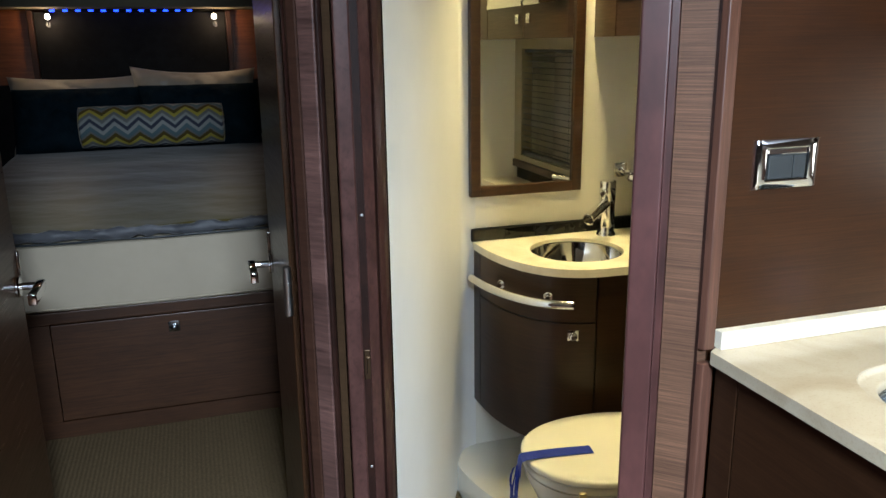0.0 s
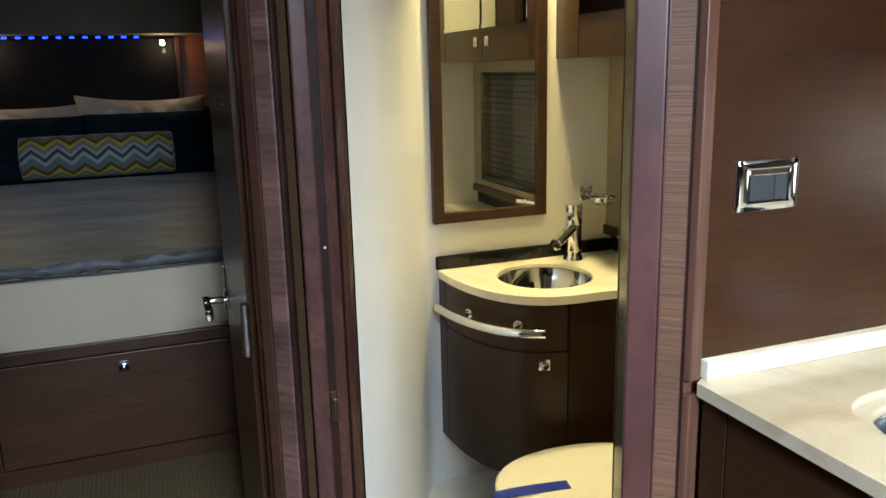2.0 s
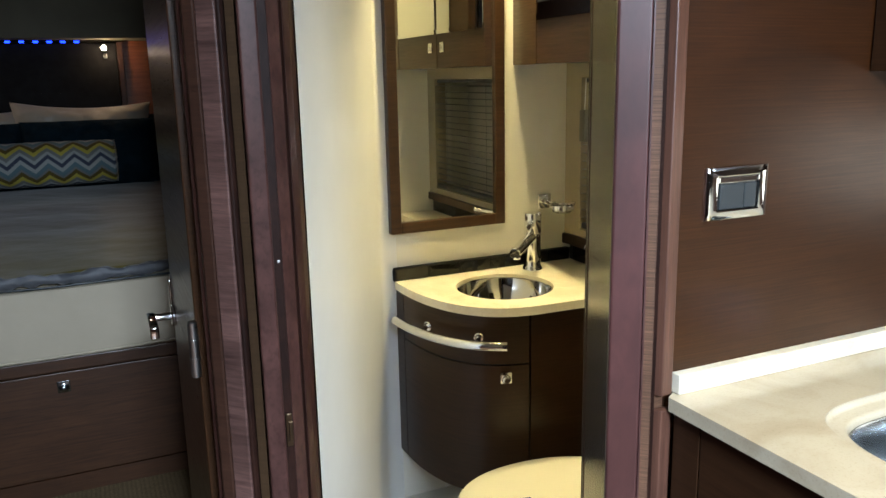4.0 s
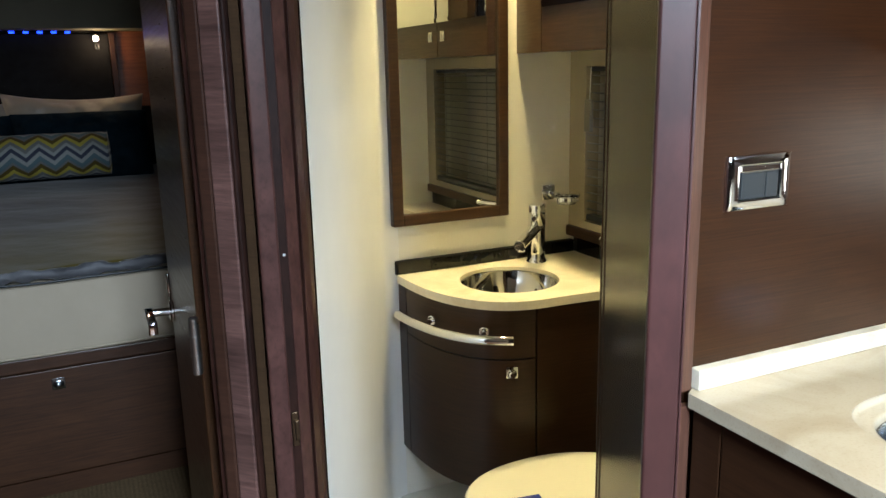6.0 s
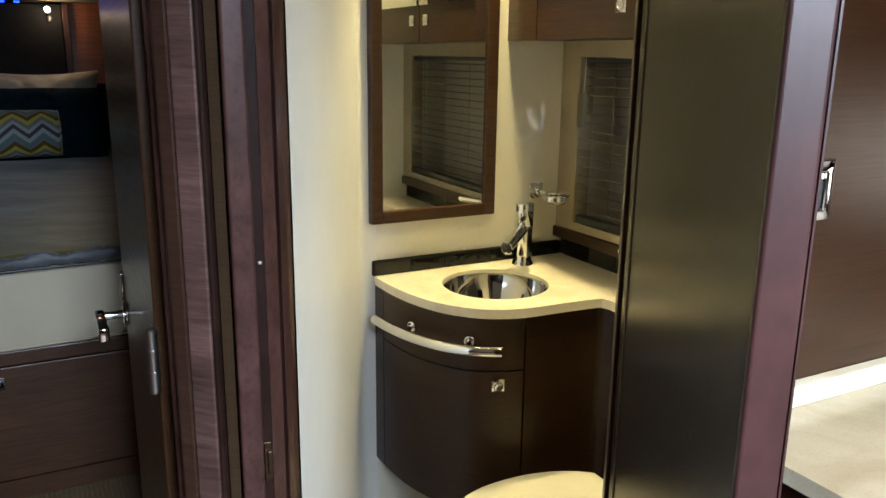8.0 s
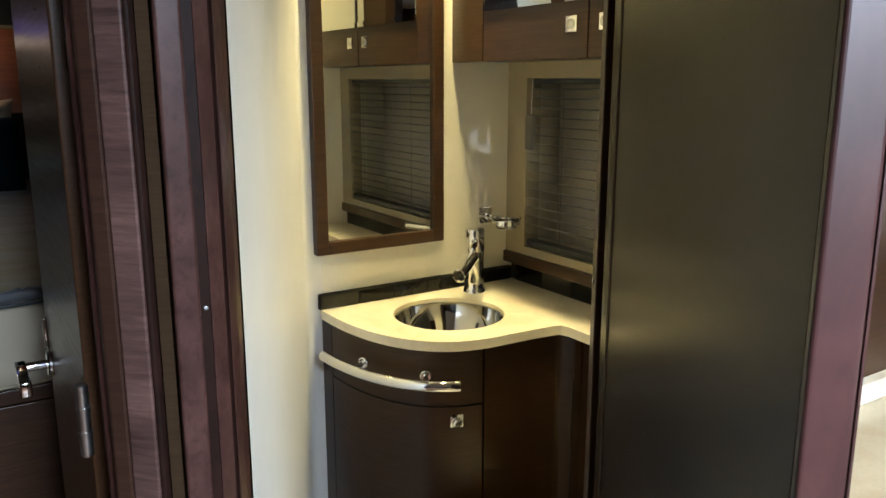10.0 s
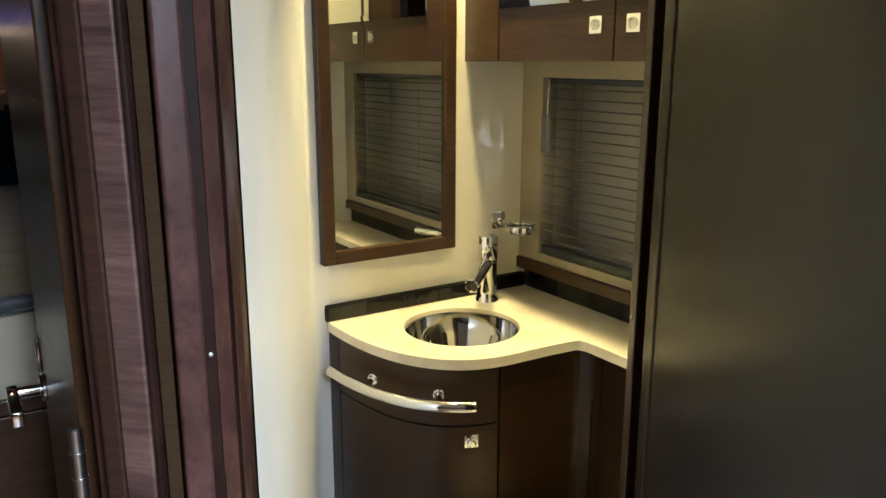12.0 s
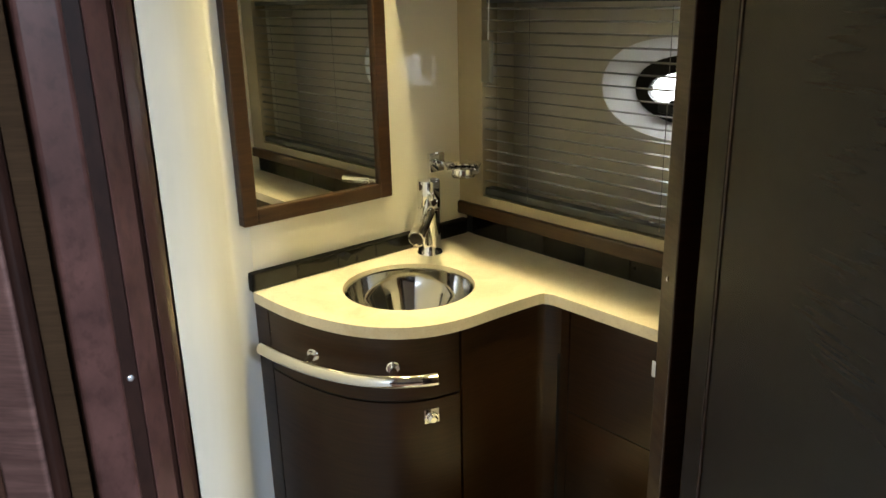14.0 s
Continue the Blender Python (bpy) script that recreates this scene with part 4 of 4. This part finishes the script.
outlet = thing("power_outlet", "chrome framed double switch plate on the bulkhead", "switch")
OX0, OX1, OZ0, OZ1, OY = 1.161, 1.279, 1.148, 1.2255, 1.137
fr = bmesh.new()
ocx, ocz = (OX0 + OX1) / 2, (OZ0 + OZ1) / 2
rings = []
for ins, lift in ((0.0, 0.0), (0.0004, 0.0035), (0.0018, 0.0055), (0.009, 0.0078), (0.0165, 0.0088), (0.0185, 0.0078), (0.0198, 0.002)):
    rx, rz = (OX1 - OX0) / 2 - ins * 1.10, (OZ1 - OZ0) / 2 - ins * 0.78
    rings.append([fr.verts.new((y, OY - lift, z)) for y, z in squared(ocx, ocz, rx, rz, 48)])
for ra, rb in zip(rings, rings[1:]):
    for k in range(48):
        fr.faces.new((ra[k], ra[(k + 1) % 48], rb[(k + 1) % 48], rb[k]))
part("frame", fr, CHROME, outlet, "polished chrome frame", True)
cx0 = (OX0 + OX1) / 2
part("switch_key", box(cx0 - 0.034, cx0 + 0.010, OY - 0.008, OY - 0.001, 1.164, 1.2005, 0.0015), PLASTIC, outlet, "dark grey switch key")
part("switch_key", box(cx0 + 0.011, cx0 + 0.034, OY - 0.008, OY - 0.001, 1.164, 1.2005, 0.0015), PLASTIC, outlet, "dark grey switch key")
part("backing", box(cx0 - 0.037, cx0 + 0.037, OY - 0.002, OY - 0.0004, 1.1625, 1.2115), PLASTIC, outlet)
part("top_band", box(cx0 - 0.0355, cx0 + 0.0355, OY - 0.0075, OY - 0.001, 1.2015, 1.2105, 0.0015), CHROME, outlet, "chrome band over the keys")

# ---- sleeping cabin ----
bed = thing("bed", "island bed on a dark veneered base", "bed")
BX0, BX1, BY = -0.42, 0.98, 2.80


def front_curve(x, depth=0.06):
    u = (x - 0.22) / 0.70
    return BY - 0.01 + depth * (u * u - 0.25)


part("base_top_rail", box(BX0, BX1, BY, BY + 0.03, 0.512, 0.552, 0.003), BEDWOOD, bed, "top rail of the bed front")
part("base_left_stile", box(BX0, -0.142, BY, BY + 0.03, 0.172, 0.510), BEDWOOD, bed)
part("drawer_front", box(-0.139, 0.66, BY, BY + 0.03, 0.175, 0.508, 0.002), BEDWOOD, bed, "wide drawer front")
part("base_right_stile", box(0.663, BX1, BY, BY + 0.03, 0.172, 0.510), BEDWOOD, bed)
part("plinth", box(BX0, BX1, BY + 0.002, BY + 0.03, 0.112, 0.170), BEDWOOD, bed)
part("side", box(BX0, BX0 + 0.03, BY + 0.031, 4.44, 0.112, 0.552), BEDWOOD, bed)
bl = square_lock()
bl.transform(Matrix.Diagonal((1.3, 1.0, 1.3, 1)))
bl.transform(Matrix.Translation((0.237, BY - 0.0005, 0.464)))
part("lock", bl, GALLEYSTEEL, bed, "square chrome drawer lock", True)

mat_bm = bmesh.new()
nx = 40
cols = []
for i in range(nx + 1):
    x = BX0 + (BX1 - BX0) * i / nx
    yf = front_curve(x) + 0.004
    prof_m = [(4.44, 0.553), (yf + 0.016, 0.553), (yf + 0.004, 0.560), (yf, 0.575), (yf - 0.004, 0.66), (yf, 0.752), (yf + 0.006, 0.768), (yf + 0.03, 0.780), (4.44, 0.80)]
    cols.append([mat_bm.verts.new((x, y, z)) for y, z in prof_m])
for a, b in zip(cols, cols[1:]):
    for k in range(len(a)):
        mat_bm.faces.new((a[k], a[(k + 1) % len(a)], b[(k + 1) % len(a)], b[k]))
mat_bm.faces.new(cols[0])
mat_bm.faces.new(cols[-1][::-1])
mattress = thing("mattress", "thick mattress in a fitted ivory sheet", "mattress")
part("body", mat_bm, SHEET, mattress, "", True)
part("seam", tube([(x, front_curve(x) + 0.001, 0.5665) for x in [BX0 + (BX1 - BX0) * i / 60 for i in range(61)]], 0.003, 8), SHEET, mattress, "sewn lower edge", True)

duvet = thing("duvet", "grey satin bedspread with an olive foot band", "bedspread")


def duvet_z(x, y):
    s = (y - 2.8) / 1.6
    base = 0.808 + 0.115 * min(1, max(0, s)) ** 0.8
    w = 0.007 * noise.noise(Vector((x * 2.0, y * 5.0, 1.0))) + 0.003 * noise.noise(Vector((x * 5 + y * 3, y * 9, 3.0))) + 0.0022 * (1 - abs(noise.noise(Vector((x * 7, y * 20 + x * 5, 6.0))))) ** 4
    return base + w


bm = bmesh.new()
NXD, NYD = 80, 90
grid = []
for j in range(NYD + 1):
    row = []
    for i in range(NXD + 1):
        x = BX0 - 0.01 + (BX1 - BX0 + 0.02) * i / NXD
        yf = front_curve(x) + 0.022 + 0.012 * noise.noise(Vector((x * 6, 0.3, 0.7)))
        s = j / NYD
        y = yf + (4.44 - yf) * s
        z = duvet_z(x, y)
        row.append(bm.verts.new((x, y, z)))
    grid.append(row)
for a, b in zip(grid, grid[1:]):
    for k in range(NXD):
        bm.faces.new((a[k], a[k + 1], b[k + 1], b[k]))
top = part("cover", bm, DUVET, duvet, "", True)
sol = top.modifiers.new("thickness", "SOLIDIFY")
sol.thickness, sol.offset = 0.010, -1
hem_rows = []
bm = bmesh.new()
for i in range(121):
    x = BX0 - 0.01 + (BX1 - BX0 + 0.02) * i / 120
    yf = front_curve(x) + 0.003 + 0.012 * noise.noise(Vector((x * 6, 0.3, 0.7)))
    zc = 0.803 + 0.010 * noise.noise(Vector((x * 8, 2.0, 0)))
    ry, rz = 0.013 + 0.008 * noise.noise(Vector((x * 17, 5, 0))), 0.0165 + 0.010 * noise.noise(Vector((x * 15, 8, 2)))
    hem_rows.append([bm.verts.new((x, yf + ry * math.cos(a) * (1.5 if math.cos(a) > 0 else 1), zc + rz * math.sin(a) + 0.007 * noise.noise(Vector((x * 34, a * 1.6, 1))))) for a in [2 * math.pi * k / 14 for k in range(14)]])
for a, b in zip(hem_rows, hem_rows[1:]):
    for k in range(14):
        bm.faces.new((a[k], a[(k + 1) % 14], b[(k + 1) % 14], b[k]))
bm.faces.new(hem_rows[0][::-1])
bm.faces.new(hem_rows[-1])
part("hem", bm, BLUEHEM, duvet, "crumpled blue-grey satin hem", True)
part("piping", tube([(x, front_curve(x) - 0.003, 0.7815 + 0.003 * noise.noise(Vector((x * 6, 1, 4)))) for x in [BX0 + (BX1 - BX0) * i / 60 for i in range(61)]], 0.0035, 8), PLASTIC, duvet, "dark hem piping", True)


def cushion(w, h, d, seed, n=36, sag=0.0, ears=1.0):
    """A filled cushion standing in its x-z plane, with drawn-out corners and creases."""
    bm = bmesh.new()
    sides = []
    for sgn in (-1, 1):
        g = []
        for j in range(n + 1):
            row = []
            for i in range(n + 1):
                u, v = 2 * i / n - 1, 2 * j / n - 1
                e = max(0.0, (1 - abs(u) ** 4) * (1 - abs(v) ** 4)) ** 0.5
                pinch = 1 - 0.075 * ears * (1 - abs(v) ** 2) * abs(u) ** 3
                pinch2 = 1 - 0.10 * ears * (1 - abs(u) ** 2) * abs(v) ** 3
                wr = 0.012 * noise.noise(Vector((u * 3 + seed, v * 3, sgn))) * e + 0.008 * noise.noise(Vector((u * 9 + seed, v * 7, sgn))) * e - 0.014 * max(0, 1 - 5 * abs(noise.noise(Vector((u * 2.2 + seed * 3, v * 1.6 + u, sgn * 4))))) * e
                row.append(bm.verts.new((u * w / 2 * pinch, sgn * (d / 2 * e + wr), v * h / 2 * pinch2 - sag * (1 - u * u) * (v + 1) / 2)))
            g.append(row)
        sides.append(g)
        for a, b in zip(g, g[1:]):
            for k in range(n):
                bm.faces.new((a[k], a[k + 1], b[k + 1], b[k]))
    bmesh.ops.remove_doubles(bm, verts=bm.verts[:], dist=0.0004)
    return bm


def place_cushion(name, bm, mat, m, label, category="pillow", group=""):
    ob = link(name, bm, mat, None, "", True)
    ob.matrix_world = m
    return tagged(ob, label, category, group)


place_cushion("pillow", cushion(0.62, 0.40, 0.13, 1.0), SATIN, pose(-0.16, 4.335, 1.055, -16, 0, 0), "silver satin pillow at the bed head", "pillow", "silver pillows")
place_cushion("pillow", cushion(0.60, 0.40, 0.14, 7.0, sag=0.01), SATIN, pose(0.375, 4.315, 1.085, -16, 1.5, 0), "silver satin pillow with drawn-out corners", "pillow", "silver pillows")
place_cushion("cushion", cushion(0.56, 0.31, 0.15, 3.0, ears=0.2), TEAL, pose(-0.155, 4.215, 1.045, -18, 0, 0), "dark teal velvet cushion", "cushion", "teal cushions")
place_cushion("cushion", cushion(0.56, 0.31, 0.15, 5.0, ears=0.2), TEAL, pose(0.395, 4.205, 1.050, -18, 0, 0), "dark teal velvet cushion", "cushion", "teal cushions")
CBY, CBZ, CBR = 4.075, 1.023, 0.094
bol = thing("bolster", "cylindrical bolster in a multicolour zigzag print", "cushion")
bm = lathe([(0.0, 0.0), (0.05, 0.001), (0.080, 0.004), (0.0925, 0.014), (CBR, 0.03), (CBR + 0.001, 0.32), (CBR, 0.61), (0.0925, 0.626), (0.080, 0.636), (0.05, 0.639), (0.0, 0.64)], None, 56, False)
bmesh.ops.subdivide_edges(bm, edges=[e for e in bm.edges if abs(e.verts[0].co.z - e.verts[1].co.z) > 0.2], cuts=12)
for v in bm.verts:
    k = 1 + 0.03 * noise.noise(v.co * 7)
    v.co.x, v.co.y = v.co.x * k, v.co.y * k
bm.transform(Matrix.Translation((-0.142, CBY, CBZ)) @ Matrix.Rotation(radians(90), 4, "Y"))
part("cover", bm, chevron_cloth(CBY, CBZ), bol, "", True)
for x in (-0.134, 0.490):
    part("end_piping", lathe([(0.0885, -0.0012), (0.0915, -0.0012), (0.0922, 0.0), (0.0915, 0.0012), (0.0885, 0.0012)], Matrix.Translation((x, CBY, CBZ)) @ Matrix.Rotation(radians(90), 4, "Y"), 40, False), SATIN, bol, "pale end piping", True)

hb = thing("headboard", "black upholstered headboard between brown wood panels", "headboard")
part("panel", box(-0.325, 0.555, 4.42, 4.45, 0.85, 1.545, 0.004), BLACKLEATHER, hb)
part("channel", box(-0.325, 0.555, 4.4185, 4.4199, 1.318, 1.3195), RUBBER, hb)
part("edge_strip", box(-0.352, -0.327, 4.405, 4.45, 0.85, 1.55, 0.002), JAMB, hb)
part("edge_strip", box(0.557, 0.582, 4.405, 4.45, 0.85, 1.55, 0.002), JAMB, hb)
for x0, x1 in ((-0.81, -0.354), (0.584, 0.985)):
    part("lower_panel", box(x0, x1, 4.425, 4.45, 0.112, 1.205, 0.002), BLACKLEATHER, hb, "dark lower side panel")
part("side_panel", box(-0.81, -0.354, 4.43, 4.45, 1.208, 1.555), LAMPLITWOOD, hb, "brown wooden side panel")
part("side_panel", box(0.584, 0.985, 4.43, 4.45, 1.208, 1.555), LAMPLITWOOD, hb, "brown wooden side panel")

led = thing("led_strip", "row of blue lights under the soffit", "light strip")
part("channel", box(-0.27, 0.50, 4.395, 4.415, 1.548, 1.557), RUBBER, led)
for k in range(12):
    part("diode", box(-0.235 + k * 0.0565 - 0.011, -0.235 + k * 0.0565 + 0.011, 4.388, 4.3945, 1.5435, 1.553, 0.002), BLUELED, led)


def reading_lamp(x, turn):
    d = thing("reading_lamp", "small lit chrome reading lamp on the headboard", "lamp", "bed lamps")
    part("mount", rod((0, 0, -0.05), (0, -0.012, -0.05), 0.018, 24, 0.003), SHADEDSTEEL, d, "", True)
    part("arm", tube([(0, -0.010, -0.05), (0, -0.03, -0.042), (0, -0.036, -0.025), (0.0, -0.036, -0.012)], 0.005, 10), SHADEDSTEEL, d, "", True)
    sh = part("shade", lathe([(0.010, 0.0), (0.015, 0.004), (0.020, 0.03), (0.019, 0.03), (0.012, 0.006)], Matrix.Translation((0, -0.036, 0.008)) @ Matrix.Rotation(radians(118), 4, "X") @ Matrix.Rotation(radians(0), 4, "Y"), 24, False), CHROME, d, "", True)
    part("bulb", lathe([(0.0, 0.018), (0.012, 0.019), (0.0175, 0.0275), (0.012, 0.034), (0.0, 0.036)], Matrix.Translation((0, -0.036, 0.008)) @ Matrix.Rotation(radians(118), 4, "X"), 20, False), BULB, sh, "lit bulb", True)
    d.matrix_world = pose(x, 4.417, 1.525, 0, 0, turn) @ Matrix.Diagonal((0.62, 0.62, 0.80, 1))


reading_lamp(-0.262, 8)
reading_lamp(0.505, -8)
for x in (-0.262, 0.505):
    d = bpy.data.lights.new("reading_light", "POINT")
    d.energy, d.color, d.shadow_soft_size = 1.05, (1.0, 0.74, 0.46), 0.018
    new("reading_light", d).location = (x, 4.345, 1.500)

# fittings for all downlights, the assumed galley one included
for lx, ly, lz in LAMPS + [GALLEY_LAMP]:
    dl = thing("downlight", "small round ceiling downlight", "ceiling light", "downlights")
    part("bezel", lathe([(0.030, 0.0), (0.040, 0.0), (0.040, -0.006), (0.030, -0.004)], Matrix.Translation((lx, ly, CEIL)), 32, False), CHROME, dl, "", True)
    part("lens", lathe([(0.0, -0.001), (0.029, -0.001), (0.029, -0.003), (0.0, -0.003)], Matrix.Translation((lx, ly, CEIL)), 32, False), DOWNGLOW, dl, "lit lens")

# ---- tiles of the splashback ----
trng = random.Random(11)


def tile_row(axis, start, end, z0, z1, step):
    p = start
    while p < end - 0.02:
        q = min(p + step, end)
        if axis == "x":
            bm = box(p + 0.0008, q - 0.0008, 2.1715, 2.1763, z0, z1, 0.0008, 1)
        else:
            bm = box(1.6290, 1.6333, p + 0.0008, q - 0.0008, z0, z1, 0.0008, 1)
        part("tile", bm, GREYGLASS if (p == start and axis == "x") or trng.random() < 0.2 else BLACKGLASS, splash)
        p = q


tile_row("x", 1.0845, 1.628, 0.8298, 0.8604, 0.0945)
tile_row("y", 1.18, 2.168, 0.8298, 0.8768, 0.1085)
